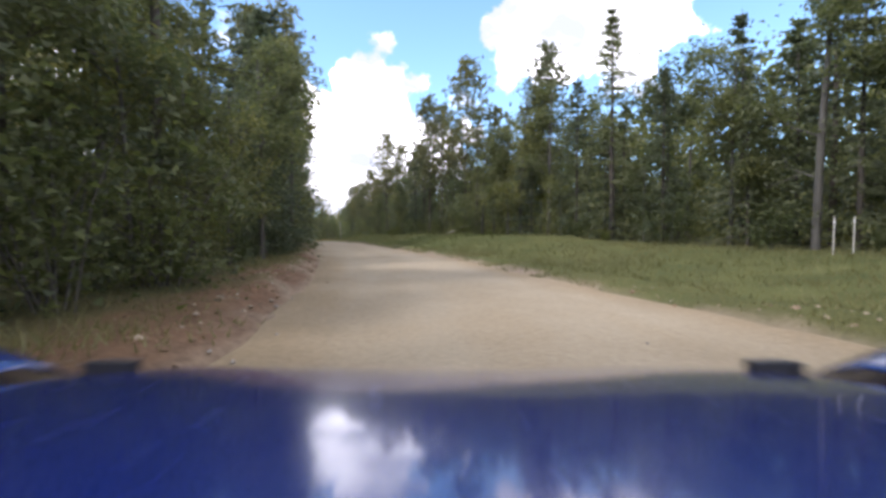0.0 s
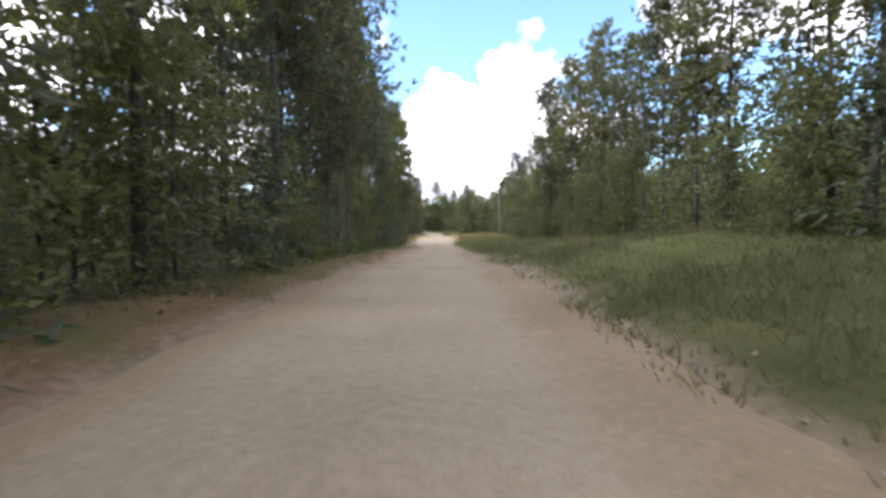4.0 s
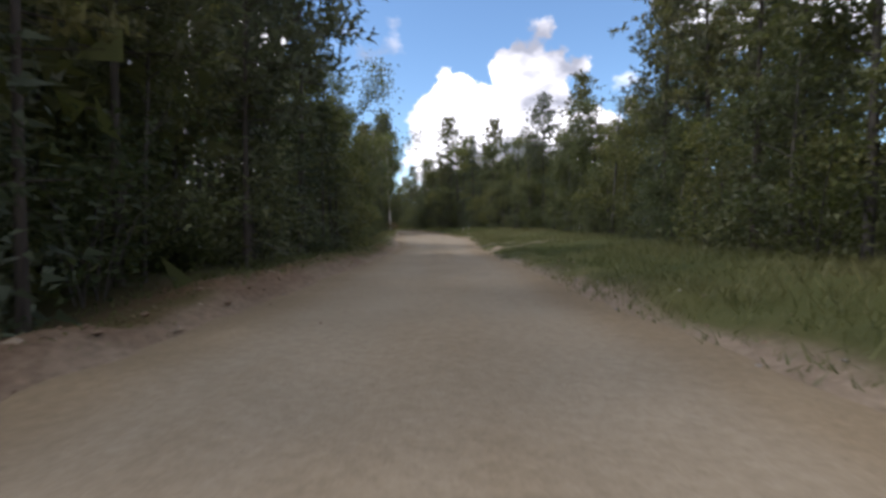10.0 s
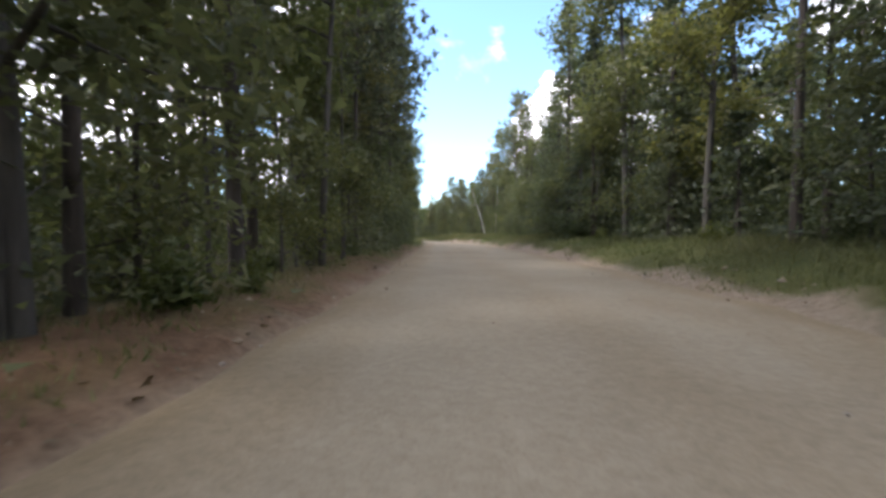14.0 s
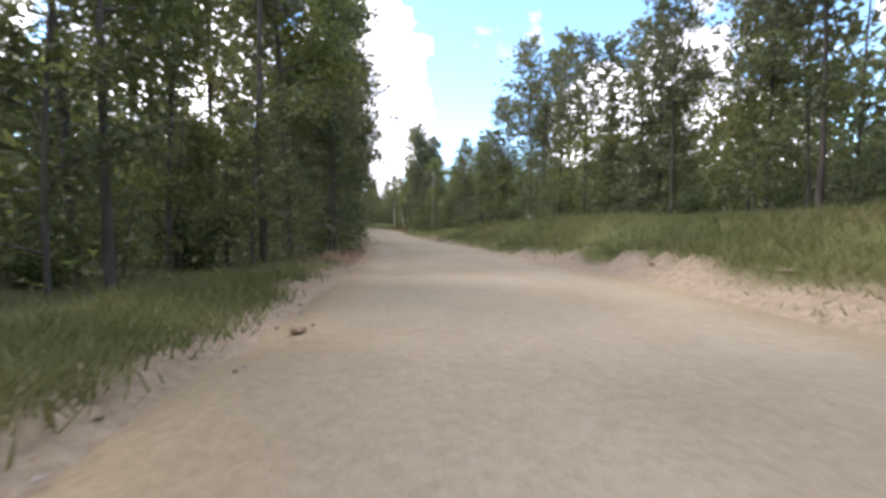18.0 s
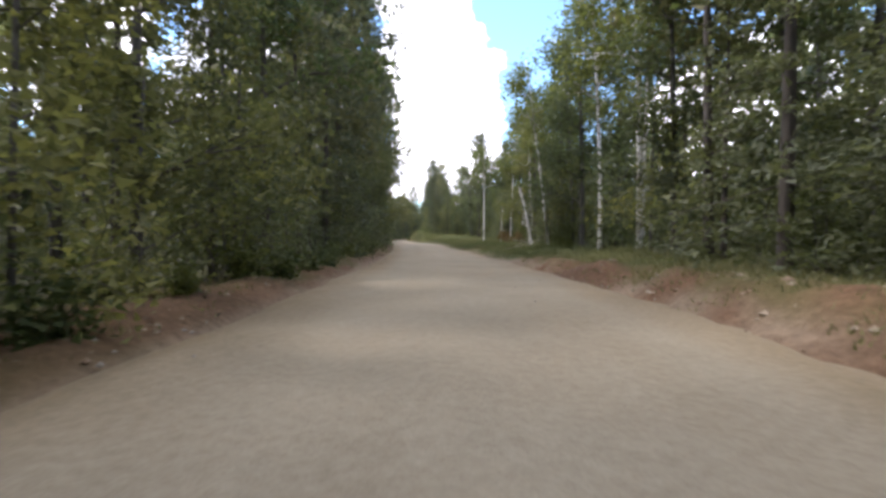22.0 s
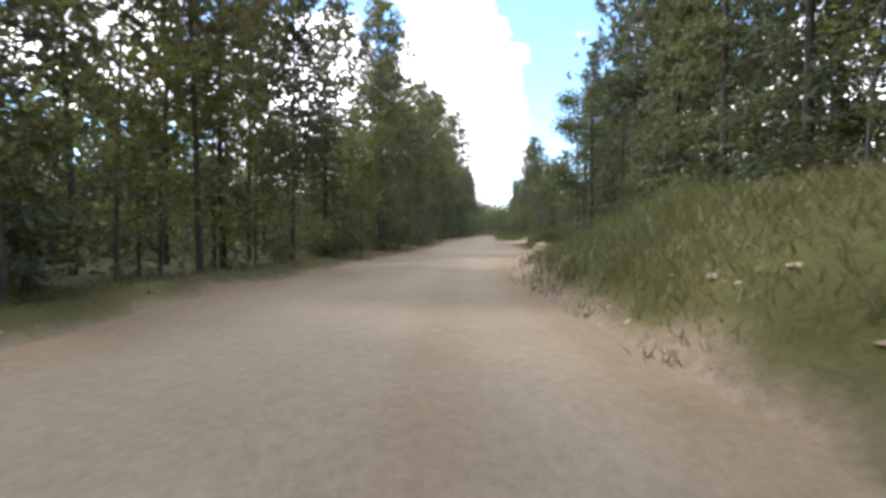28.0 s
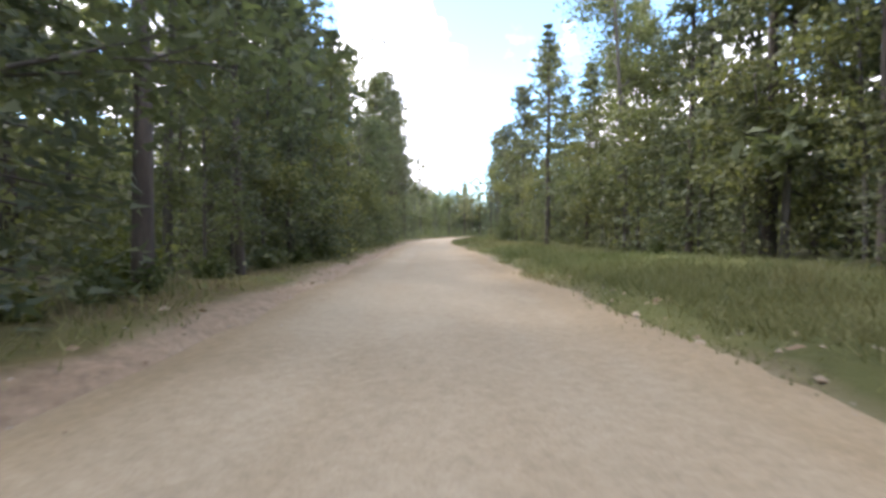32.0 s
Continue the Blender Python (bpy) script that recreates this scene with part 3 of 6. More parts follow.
def build_ground():
    s = np.arange(S0, S1, STEP)
    off = np.array([-2.2, -1.2, -.5, 0, .25, .55, .9, 1.4, 2.0, 3.0, 4.2, 5.6, 7.2, 9, 12, 16, 22, 30, 42, 64, 92])
    off = np.sort(np.concatenate([off, [.4, .72, 1.15, 1.7]]))
    sides = []
    for side in (-1, 1):
        e = edge(s, side)[:, None]
        reach = np.where((s > 138) & (s < 255), 1.0, .02)[:, None] if side < 0 else .02
        d = e + side * np.where(off > 42, 42 + (off - 42) * reach, off)
        sides.append(d)
    d = np.concatenate([sides[0][:, ::-1], sides[1]], 1)
    ss = np.repeat(s[:, None], d.shape[1], 1)
    p, n = frame_at(s)
    x = p[:, None, 0] + n[:, None, 0] * d
    y = p[:, None, 1] + n[:, None, 1] * d
    h = lie(ss, d)
    h = np.where((np.abs(d) > 40) & ((ss < 140) | (ss > 253) | (d > 0)), -2.2, h)
    tm = track_mask(x, y)
    h = h - 0.08 * tm * (np.abs(d) < 40)
    z = p[:, None, 2] + h
    out = np.abs(d) - np.abs(np.where(d > 0, EDGE_R(ss), EDGE_L(ss)))
    nz = wob(ss * .7, d * .7) + .6 * wob(ss * 2.1, d * 2.1)
    wide = np.where(d > 0, np.where((ss > 296) & (ss < 400) | (ss > 598) & (ss < 624), .6, .22) + .35 * wob(ss * .05, 5.0), .45 + .3 * wob(ss * .06, 11.0) - .4 * smooth((ss - 161) / 5) * smooth((213 - ss) / 6))
    wide = wide + np.where(d > 0, .95 * smooth((ss - 597) / 6) * smooth((622 - ss) / 5) + .25 * smooth((ss - 458) / 5) * smooth((487 - ss) / 6), 0)
    bare = np.clip(smooth((wide - out) / .45 + .25 + .45 * nz), 0, 1)
    bare = np.maximum(bare, tm)
    bare = np.maximum(bare, .75 * smooth(wob(ss * .16, d * .16) * 1.6 - .1) * ((ss > 150) & (ss < 165) & (d < 0)) * (out > 0) * (out < 5))
    brown = np.where(d < 0, smooth((out + .35) / .5) * smooth((2.6 - out) / 1.0) * MOULD_L(ss), .12 * smooth((1.4 - out)) + .9 * smooth((2.2 - out)) * smooth((ss - 458) / 5) * smooth((487 - ss) / 6)) * np.clip(.75 + .6 * nz, 0, 1)
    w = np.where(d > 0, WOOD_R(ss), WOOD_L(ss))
    # where that painted shade and soil set in, from the wood's front inward
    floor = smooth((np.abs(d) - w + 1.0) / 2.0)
    verts = np.stack([x, y, z], -1).reshape(-1, 3)
    rows, cols = d.shape
    faces = grid_faces(rows, cols)
    far = np.array([[-2500, -1800, -2.4], [2300, -1800, -2.4], [2300, 3200, -2.4], [-2500, 3200, -2.4]], float)
    k = len(verts)
    me = mesh_of("ground", np.vstack([verts, far]), [faces, np.array([[k, k + 1, k + 2, k + 3]])], [M_GROUND], None, True)
    z4 = np.zeros(4)
    put_attr(me, "bare", np.concatenate([bare.ravel(), z4]))
    straw = smooth((ss - 143) / 8) * (1 - smooth((-d - .5 * (ss - 147) - 3) / 2) * (ss < 178)) * np.where(d > 0, smooth((ss - 164) / 10), 1) * smooth((214 - ss) / 8) * np.clip(.75 + .4 * wob(ss * .2, d * .2), 0, 1)
    put_attr(me, "straw", np.concatenate([straw.ravel(), z4]))
    put_attr(me, "brown", np.concatenate([brown.ravel(), z4]))
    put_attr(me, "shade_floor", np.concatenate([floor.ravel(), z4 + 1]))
    tagged(new("ground", me), "grassy verges and needle-strewn forest floor beside the road", "ground", "", "structure")


def build_road():
    s = np.arange(S0, S1, 0.6)
    u = np.linspace(-1, 1, 25)
    l, r = edge(s, -1) - 1.0, edge(s, 1) + 1.0
    d = (l + r)[:, None] / 2 + (r - l)[:, None] / 2 * u[None]
    ss = np.repeat(s[:, None], len(u), 1)
    p, n = frame_at(s)
    mid = (l + r)[:, None] / 2
    crown = -0.018 * np.abs(d - mid)
    ruts = -0.035 * (np.exp(-((d - .9) / .35) ** 2) + np.exp(-((d + .9) / .35) ** 2))
    inside = np.minimum(d - l[:, None] - 1.0, r[:, None] - 1.0 - d)
    spoil = .05 * np.exp(-((inside - .55) / .35) ** 2) * (1 + wob(ss * .9, d * .4))
    z = p[:, None, 2] + crown + ruts + spoil + .018 * wob(ss * 1.3, d * 1.3) + .010 * wob(ss * 4, d * 3) - .28 * smooth((-inside) / .9)
    x = p[:, None, 0] + n[:, None, 0] * d
    y = p[:, None, 1] + n[:, None, 1] * d
    loose = np.clip(smooth((1.5 - inside) / 1.2) + .35 * np.exp(-(d / .5) ** 2) * (.6 + wob(ss * .05, 1.0)) + .3 * wob(ss * .12, d * .8) + .4 * wob(ss * .03, d * 2.6), 0, 1)
    me = mesh_of("road", np.stack([x, y, z], -1).reshape(-1, 3), grid_faces(*d.shape), [M_ROAD], None, True)
    put_attr(me, "loose", loose)
    tagged(new("road", me), "pale sandy gravel road with faint wheel tracks", "road", "", "structure")


build_ground()
build_road()

# ---------------------------------------------------------------- plants: one mesh a part, then copies


def bent(rng, h, lean=0.02, n=7, base=(0, 0, 0)):
    z = np.linspace(0, h, n)
    a = rng.uniform(0, 6.28)
    sway = lean * h * (z / h) ** 1.6
    wig = np.cumsum(rng.normal(0, .012 * h / n, (n, 2)), 0)
    wig[0] = 0
    return np.stack([base[0] + sway * math.cos(a) + wig[:, 0], base[1] + sway * math.sin(a) + wig[:, 1], base[2] + z], 1)


def along(line, z):
    return np.array([np.interp(z, line[:, 2], line[:, k]) for k in range(3)])


def pine(seed, h, low=.35, spread=2.2, whorls=27, per=5, tufts=9, blades=5, size=.30, bare=True, slim=.16):
    """Tall pine: bare lower trunk with dead stubs, level boughs with tufted needles, an open ragged top."""
    rng = np.random.default_rng(seed)
    tr, cr = Shape(), Shape()
    line = bent(rng, h, .02, 8)
    line[0, 2] -= .3
    tr.tube(line, np.linspace(.0066 * h, .02, 8) * np.array([1.25, 1, 1, 1, 1, 1, 1, 1]), 7)
    for _ in range(9 if bare else 0):
        z = rng.uniform(.1, low + .1) * h
        p = along(line, z)
        a, ln = rng.uniform(0, 6.28), rng.uniform(.4, 1.5)
        e = p + [math.cos(a) * ln, math.sin(a) * ln, rng.uniform(-.25, .15)]
        tr.tube([p, (p + e) / 2, e], [.025, .016, .005], 3, False)
    cs, ds = [], []
    for k in range(whorls):
        f = (k + rng.uniform(-.3, .3)) / whorls
        z = h * (low + (1 - low) * np.clip(f, 0, .985))
        reach = spread * (.45 + .75 * math.sin(math.pi * min(1, .18 + f * .82))) * (1 - .45 * f)
        for j in range(per):
            if rng.random() < .12:
                continue
            p = along(line, min(z + rng.normal(0, .32 * h * (1 - low) / whorls), .985 * h))
            a = rng.uniform(0, 6.28)
            ln = reach * rng.uniform(.5, 1.25)
            up = rng.uniform(-.05, .32) + .45 * f * f
            e = p + np.array([math.cos(a), math.sin(a), up]) * ln
            if rng.random() < (.7 if bare else .1):
                tr.tube([p, e], [.028 * (1 - .5 * f), .006], 3, False)
            for q in np.linspace(.38, 1.0, tufts):
                c = p + (e - p) * q + rng.normal(0, .15 + .06 * ln, 3) * [1, 1, .75]
                cs.append(np.repeat(c[None], blades, 0))
                ds.append(unit(rng.normal(0, 1, (blades, 3)) + np.array([math.cos(a), math.sin(a), .7])))
    c, d = np.concatenate(cs), np.concatenate(ds)
    cr.tris(leaf_tris(rng, c + d * size * .3, size, .05, 0, d, slim))
    return tr, cr


def fir(seed, h, spread=1.9, whorls=31, per=7, blades=32, size=.16, low=.04, slim=.20):
    """Fir or spruce: a cone of drooping boughs down to the ground."""
    rng = np.random.default_rng(seed)
    tr, cr = Shape(), Shape()
    line = bent(rng, h, .01, 6)
    line[0, 2] -= .3
    tr.tube(line, np.linspace(.013 * h, .012, 6), 6)
    cs, ds = [], []
    for k in range(whorls):
        f = (k + rng.uniform(-.3, .3)) / whorls
        z = h * (low + (1 - low) * np.clip(f, 0, .98))
        p = along(line, z)
        reach = spread * (1 - f) ** .85 * (1 if f > .12 else .75 + 2 * f) + .12
        for j in range(per):
            a = rng.uniform(0, 6.28)
            ln = reach * rng.uniform(.6, 1.2)
            drop = -.28 + .75 * f * f
            e = p + np.array([math.cos(a), math.sin(a), drop]) * ln
            if blades > 6 and rng.random() < .15:
                tr.tube([p, e], [.018, .004], 3, False)
            q = rng.uniform(.15, 1.05, (blades, 1)) ** .7
            c = p + (e - p) * q + rng.normal(0, .12 * ln ** .5, (blades, 3)) * [1, 1, .45]
            cs.append(c)
            ds.append(np.array([math.cos(a), math.sin(a), drop * .6]) + rng.normal(0, .35, (blades, 3)))
    c, d = np.concatenate(cs), unit(np.concatenate(ds))
    cr.tris(leaf_tris(rng, c, size, .03, 0, d, slim))
    return tr, cr


def limbs(rng, tr, p, way, ln, r, depth, ends):
    """Branches that fork, each thinner than the last."""
    e = p + way * ln
    m = (p + e) / 2
    if depth > 0 or rng.random() < .4:
        tr.tube([p, e], [r, r * .55], 4 if depth > 1 else 3, False)
    if depth == 0:
        ends.append(e)
        return
    ends.append(m)
    for _ in range(3 if depth > 1 else 3):
        w = unit(way + rng.normal(0, .55, 3) + [0, 0, .12])
        limbs(rng, tr, e if rng.random() < .7 else m, w, ln * rng.uniform(.6, .85), r * .55, depth - 1, ends)


def broadleaf(seed, h, low=.22, wide=.26, leaves=3000, size=.25, boughs=7, trunk_r=.011):
    """Leafy tree: trunk, forking limbs and leaves in loose clumps at the twigs."""
    rng = np.random.default_rng(seed)
    tr, cr = Shape(), Shape()
    line = bent(rng, h * .86, .05, 7)
    line[0, 2] -= .3
    tr.tube(line, np.linspace(trunk_r * h, .03, 7), 7)
    ends = []
    for k in range(boughs):
        f = (k + rng.uniform(0, .8)) / boughs
        z = h * (low + (.80 - low) * f)
        a = rng.uniform(0, 6.28)
        limbs(rng, tr, along(line, z), unit(np.array([math.cos(a), math.sin(a), .35 + .6 * f])),
              wide * h * (.42 - .18 * f) * rng.uniform(.7, 1.2), .004 * h, 2, ends)
    ends.append(line[-1])
    ends = np.array(ends)
    pick = ends[rng.integers(0, len(ends), leaves)]
    cr.tris(leaf_tris(rng, pick + rng.normal(0, .34 * (h / 11) ** .5, (leaves, 3)) * [1, 1, .75], size, 0, .35))
    return tr, cr


def bush(seed, h=2.4, stems=9, leaves=1600, size=.125):
    rng = np.random.default_rng(seed)
    tr, cr = Shape(), Shape()
    ends = []
    for _ in range(stems):
        a, out = rng.uniform(0, 6.28), rng.uniform(.15, .55) * h
        hh = h * rng.uniform(.5, 1.0)
        p = np.array([rng.normal(0, .12), rng.normal(0, .12), -.15])
        m = p + [math.cos(a) * out * .4, math.sin(a) * out * .4, hh * .6]
        e = p + [math.cos(a) * out, math.sin(a) * out, hh]
        tr.tube([p, m, e], [.022, .015, .004], 4, False)
        for q in np.linspace(.25, 1.0, 7):
            c = p + (m - p) * q * 2 if q < .5 else m + (e - m) * (q - .5) * 2
            ends.append(c + rng.normal(0, .14 * h, 3) * [1, 1, .5])
    ends = np.array(ends)
    ends[:, 2] = np.abs(ends[:, 2])
    pick = ends[rng.integers(0, len(ends), leaves)]
    c = pick + rng.normal(0, .13 * h ** .5, (leaves, 3))
    c[:, 2] = np.abs(c[:, 2])
    cr.tris(leaf_tris(rng, c, size, 0, .45))
    return tr, cr


def snag(seed, h, r=.12):
    """Standing dead trunk with broken stubs."""
    rng = np.random.default_rng(seed)
    tr = Shape()
    line = bent(rng, h, .04, 7)
    line[0, 2] -= .3
    tr.tube(line, np.linspace(r, r * .55, 7), 8)
    for _ in range(8):
        z = rng.uniform(.25, .95) * h
        p, a, ln = along(line, z), rng.uniform(0, 6.28), rng.uniform(.15, .8)
        tr.tube([p, p + [math.cos(a) * ln, math.sin(a) * ln, ln * .4]], [.025, .008], 4, False)
    return tr


KINDS = {}


def kind(name, key, made, bark, leaf, label, category="tree", crown="crown"):
    tr, cr = made
    KINDS.setdefault(key, []).append((name, tr.mesh("trunk", bark, True), cr.mesh(crown, leaf) if cr else None, label, category, crown))


for i in range(4):
    kind("pine_tree", "pine", pine(10 + i, 14.0 + i * .8, .32 + .05 * i, 2.0 + .2 * i), M_BARK, M_NEEDLE,
         "tall pine with a bare lower trunk and ragged dark crown")
for i in range(3):
    kind("fir_tree", "fir", fir(30 + i, 9.0 + 1.6 * i, 1.8 + .2 * i), M_BARK, M_SPRUCE, "dark green fir with boughs down to the ground")
for i in range(2):
    kind("young_fir_tree", "young", fir(40 + i, 3.6 + 1.2 * i, 1.25, 18, 6, 17, .155), M_BARK, M_SPRUCE, "young fir standing in the undergrowth")
for i in range(3):
    kind("birch_tree", "birch", broadleaf(50 + i, 13.0 + i, .46, .18, 3000, .17, 8, .0085), M_BIRCH, M_BIRCHLEAF,
         "slender birch with white bark and a light leafy top")
for i in range(3):
    kind("maple_tree", "leafy", broadleaf(60 + i, 10.5 + 1.3 * i, .14, .30, 7000, .145), M_GREYBARK, M_LEAF,
         "leafy broadleaf tree with a full green crown")
for i in range(2):
    kind("aspen_tree", "aspen", broadleaf(70 + i, 13.5 + i, .32, .19, 3400, .175, 9, .008), M_GREYBARK, M_BIRCHLEAF,
         "tall grey-trunked aspen with fluttering pale leaves")
for i in range(4):
    kind("bush", "bush", bush(80 + i, 2.0 + .45 * i), M_GREYBARK, M_BUSH, "leafy green roadside bush", "bush", "leaves")
for i in range(2):
    kind("fern_clump", "fern", bush(90 + i, .8 + .2 * i, 12, 520, .13), M_BUSH, M_FERN, "bright green ferns and saplings at the wood's edge", "plant", "leaves")

for i in range(3):
    kind("sapling_tree", "sapling", broadleaf(100 + i, 5.0 + .7 * i, .06, .40, 2500, .135, 8, .009), M_GREYBARK, M_LEAF,
         "young leafy tree crowding the edge of the wood")

# the second row, half hidden, is built with fewer leaves
for i in range(3):
    kind("pine_tree", "pine_behind", pine(110 + i, 14.0 + i * .8, .30 + .05 * i, 2.3, 24, 5, 7, 4, .33, False, .21), M_BARK, M_NEEDLE,
         "tall pine half hidden behind the roadside trees")
for i in range(2):
    kind("fir_tree", "fir_behind", fir(130 + i, 10.0 + 1.6 * i, 2.1, 26, 6, 12, .30), M_BARK, M_SPRUCE, "dark green fir half hidden behind the roadside trees")
    kind("maple_tree", "leafy_behind", broadleaf(160 + i, 11.0 + 1.3 * i, .12, .30, 3400, .22), M_GREYBARK, M_LEAF,
         "leafy broadleaf tree half hidden in the wood")

kind("oak_tree", "oak", broadleaf(75, 11.5, .34, .56, 11000, .16, 11, .024), M_BARK, M_LEAF,
     "broad old tree whose boughs reach out over the road")


def plant(key, s, d, scale=1.0, turn=None, which=None, up=0.0, label="", tilt=0.0):
    """Stands one plant of that kind on the ground."""
    rng = PL
    variants = KINDS[key]
    name, trunk, crown, lab, cat, crown_name = variants[int(rng.integers(len(variants))) if which is None else which]
    p = spot(s, d)
    root = new(name)
    root.matrix_world = pose(p[0], p[1], p[2] - .03 + up, tilt, 0, float(rng.uniform(0, 360)) if turn is None else turn) @ Matrix.Diagonal((*[scale] * 3, 1))
    tagged(root, label or lab, cat, key.split("_")[0] + (" trees in the second row" if "_" in key else " by the road"))
    a = new("trunk" if cat == "tree" else "stem", trunk)
    a.parent = root
    if crown is not None:
        b = new(crown_name, crown)
        b.parent = root
    return root


PL = np.random.default_rng(21)


def mix_at(s, side):
    """Shares of pine, fir, birch, maple, aspen in the woods, by stretch."""
    t = s / PACE
    if side < 0:
        if t < 1.0: return (.15, .35, .0, .45, .05)
        if t < 4.2: return (.32, .48, .0, .16, .04)
        if t < 7.0: return (.70, .16, .0, .08, .06)
        if t < 11.0: return (.5, .30, .0, .15, .05)
        if t < 14.0: return (.15, .15, .05, .40, .25)
        if t < 18.0: return (.55, .14, .0, .25, .06)
        if t < 24.0: return (.45, .20, .0, .25, .10)
        if t < 30.6: return (.62, .25, .0, .10, .03)
        return (.38, .36, .0, .21, .05)
    if t < 2.0: return (.12, .36, .0, .48, .04)
    if t < 6.5: return (.30, .32, .02, .32, .04)
    if t < 9.0: return (.30, .28, .02, .32, .08)
    if t < 15.0: return (.10, .28, .02, .54, .06)
    if t < 18.0: return (.15, .35, .03, .42, .05)
    if t < 20.5: return (.5, .34, .0, .13, .03)
    if t < 22.9: return (.22, .34, .03, .34, .07)
    if t < 24.5: return (.14, .30, .22, .24, .1)
    if t < 27.0: return (.28, .46, .01, .2, .05)
    if t < 30.0: return (.5, .25, .05, .15, .05)
    return (.25, .5, .02, .2, .03)


GROW_L = table([(-3, 1), (1.6, 1.05), (2.4, 1.3), (4, 1.25), (4.8, 1.05), (6, 1.0), (6.6, 1.15), (10.0, 1.05), (10.05, .78), (10.6, .85), (11.0, 1.0), (11.4, .8),
                (11.9, .55), (12.9, .48), (13.1, .7), (13.6, 1.0), (14, 1.25), (16.5, 1.15), (17, .95), (18.5, .95), (18.9, 1.05), (20, 1.0), (21.4, .98), (22, 1.12), (23, 1.15), (25.5, 1.1), (27, 1.0), (28.6, 1.0), (28.9, .85), (29.8, .85), (30.3, 1.05), (31.6, 1.05), (32.1, 1.25), (32.8, 1.25), (45, 1.2)])
GROW_R = table([(-3, 1.08), (1, 1.05), (2, 1.0), (4, .9), (6.5, .85), (8.9, .9), (9.7, .6), (10.15, .64), (10.5, .95), (11, .95), (13.5, 1.05), (14.3, 1.35), (15.5, 1.35), (16.5, 1.1),
                (18, .95), (19, .85), (20, .82), (20.4, .72), (21.6, .75), (22.2, 1.2), (23.3, 1.3), (23.8, .95), (24.8, 1.0), (25.8, 1.1), (26.2, .72), (27.3, .72), (27.7, .95), (28.2, 1.25), (29.6, 1.2), (30.7, .78), (31.5, .78), (31.9, 1.05), (45, 1.1)])

# share of the front rows that is missing where the stand is thin
THIN_L = table([(-3, .2), (.9, .2), (1.2, 0), (4.2, 0), (4.8, .1), (7.3, .15), (10, 0), (16, 0), (16.3, .25), (18.5, .3), (18.7, 0), (30, 0), (30.4, .2), (31.2, .2), (31.5, 0), (45, 0)])
THIN_R = table([(-3, 0), (4.2, 0), (4.8, .1), (6.8, .1), (7.2, 0), (14.3, 0), (14.8, .08), (15.5, .08), (16, 0), (45, 0)])
ORDER = ("pine", "fir", "birch", "leafy", "aspen")


def clear_of(s, d, room=1.0):
    """Not in the open field, on a side track or across the road."""
    p = spot(s, d)
    return track_mask(p[0], p[1], room) < .05


def build_front():
    for side, wood in ((-1, WOOD_L), (1, WOOD_R)):
        for row in range(2):
            s = -14.0 + row * 1.4
            while s < 745:
                s += PL.uniform(2.4, 4.1) if row == 0 else PL.uniform(2.7, 4.3)
                if s > 700:
                    s += 2.5
                w = float(wood(s))
                if w > 17:
                    continue
                d = side * (w + 1.0 + row * 2.6 + PL.uniform(-.6, 1.0))
                if not clear_of(s, d, 1.5) or PL.random() < float((THIN_L if side < 0 else THIN_R)(s)):
                    continue
                k = ORDER[int(PL.choice(5, p=mix_at(s, side)))]
                sc = PL.uniform(.82, 1.15) * float((GROW_L if side < 0 else GROW_R)(s))
                if k == "leafy" and row == 0 and abs(d) < 7:
                    sc *= .85
                if row == 1 and k in ("pine", "fir", "leafy"):
                    k += "_behind"
                plant(k, s, d, sc)


def build_under():
    """Undergrowth along the fronts of the woods."""
    for side, wood in ((-1, WOOD_L), (1, WOOD_R)):
        s = -10.0
        while s < 730:
            s += PL.uniform(1.9, 3.6) if side < 0 else PL.uniform(2.4, 4.4)
            w = float(wood(s))
            if w > 17:
                continue
            d = side * (w + (PL.uniform(.9, 2.2) if side < 0 else PL.uniform(.2, 1.2)))
            if not clear_of(s, d, 1.0):
                continue
            r = PL.random()
            if r < .22:
                plant("young", s, d, PL.uniform(.7, 1.2))
            elif r < .70:
                plant("bush", s, d, PL.uniform(.5, 1.0))
            else:
                plant("fern", s, d - side * .3, PL.uniform(.5, .85))


# metres between the young trees along the fronts of the woods
YOUNG_L = table([(-3, 4), (1, 3), (4, 3.2), (7, 3.2), (10, 3), (11.5, 3.5), (12.6, 5), (12.8, 14), (13.55, 14), (13.7, 2.8), (15.5, 2.8), (16.2, 4), (18.4, 4), (18.8, 2.6), (29, 2.6), (30.5, 4), (45, 4)])
YOUNG_R = table([(-3, 4.5), (9.7, 4.5), (13, 3.6), (20, 3.4), (23, 4.5), (24.5, 3.4), (45, 4)])


def build_saplings():
    """Young trees that hide the trunks along the edges."""
    for side, wood, gap in ((-1, WOOD_L, YOUNG_L), (1, WOOD_R, YOUNG_R)):
        s = -8.0
        while s < 725:
            s += float(gap(s)) * PL.uniform(.6, 1.4)
            w = float(wood(s))
            d = side * (w + PL.uniform(.7, 1.7))
            if w > 17 or not clear_of(s, d, 1.6):
                continue
            if PL.random() < .28:
                plant("young", s, d, PL.uniform(1.1, 1.5))
            else:
                plant("sapling", s, d, PL.uniform(.75, 1.2))


def light_tree(seed, kindname, h):
    """A plain tree for the depth of the woods."""
    if kindname == "pine":
        return pine(seed, h, .34, 2.4, 15, 4, 4, 3, .46, False, .27)
    if kindname == "fir":
        return fir(seed, h, 2.0, 17, 5, 7, .42, .04, .26)
    return broadleaf(seed, h, .14, .28, 820, .40, 4)


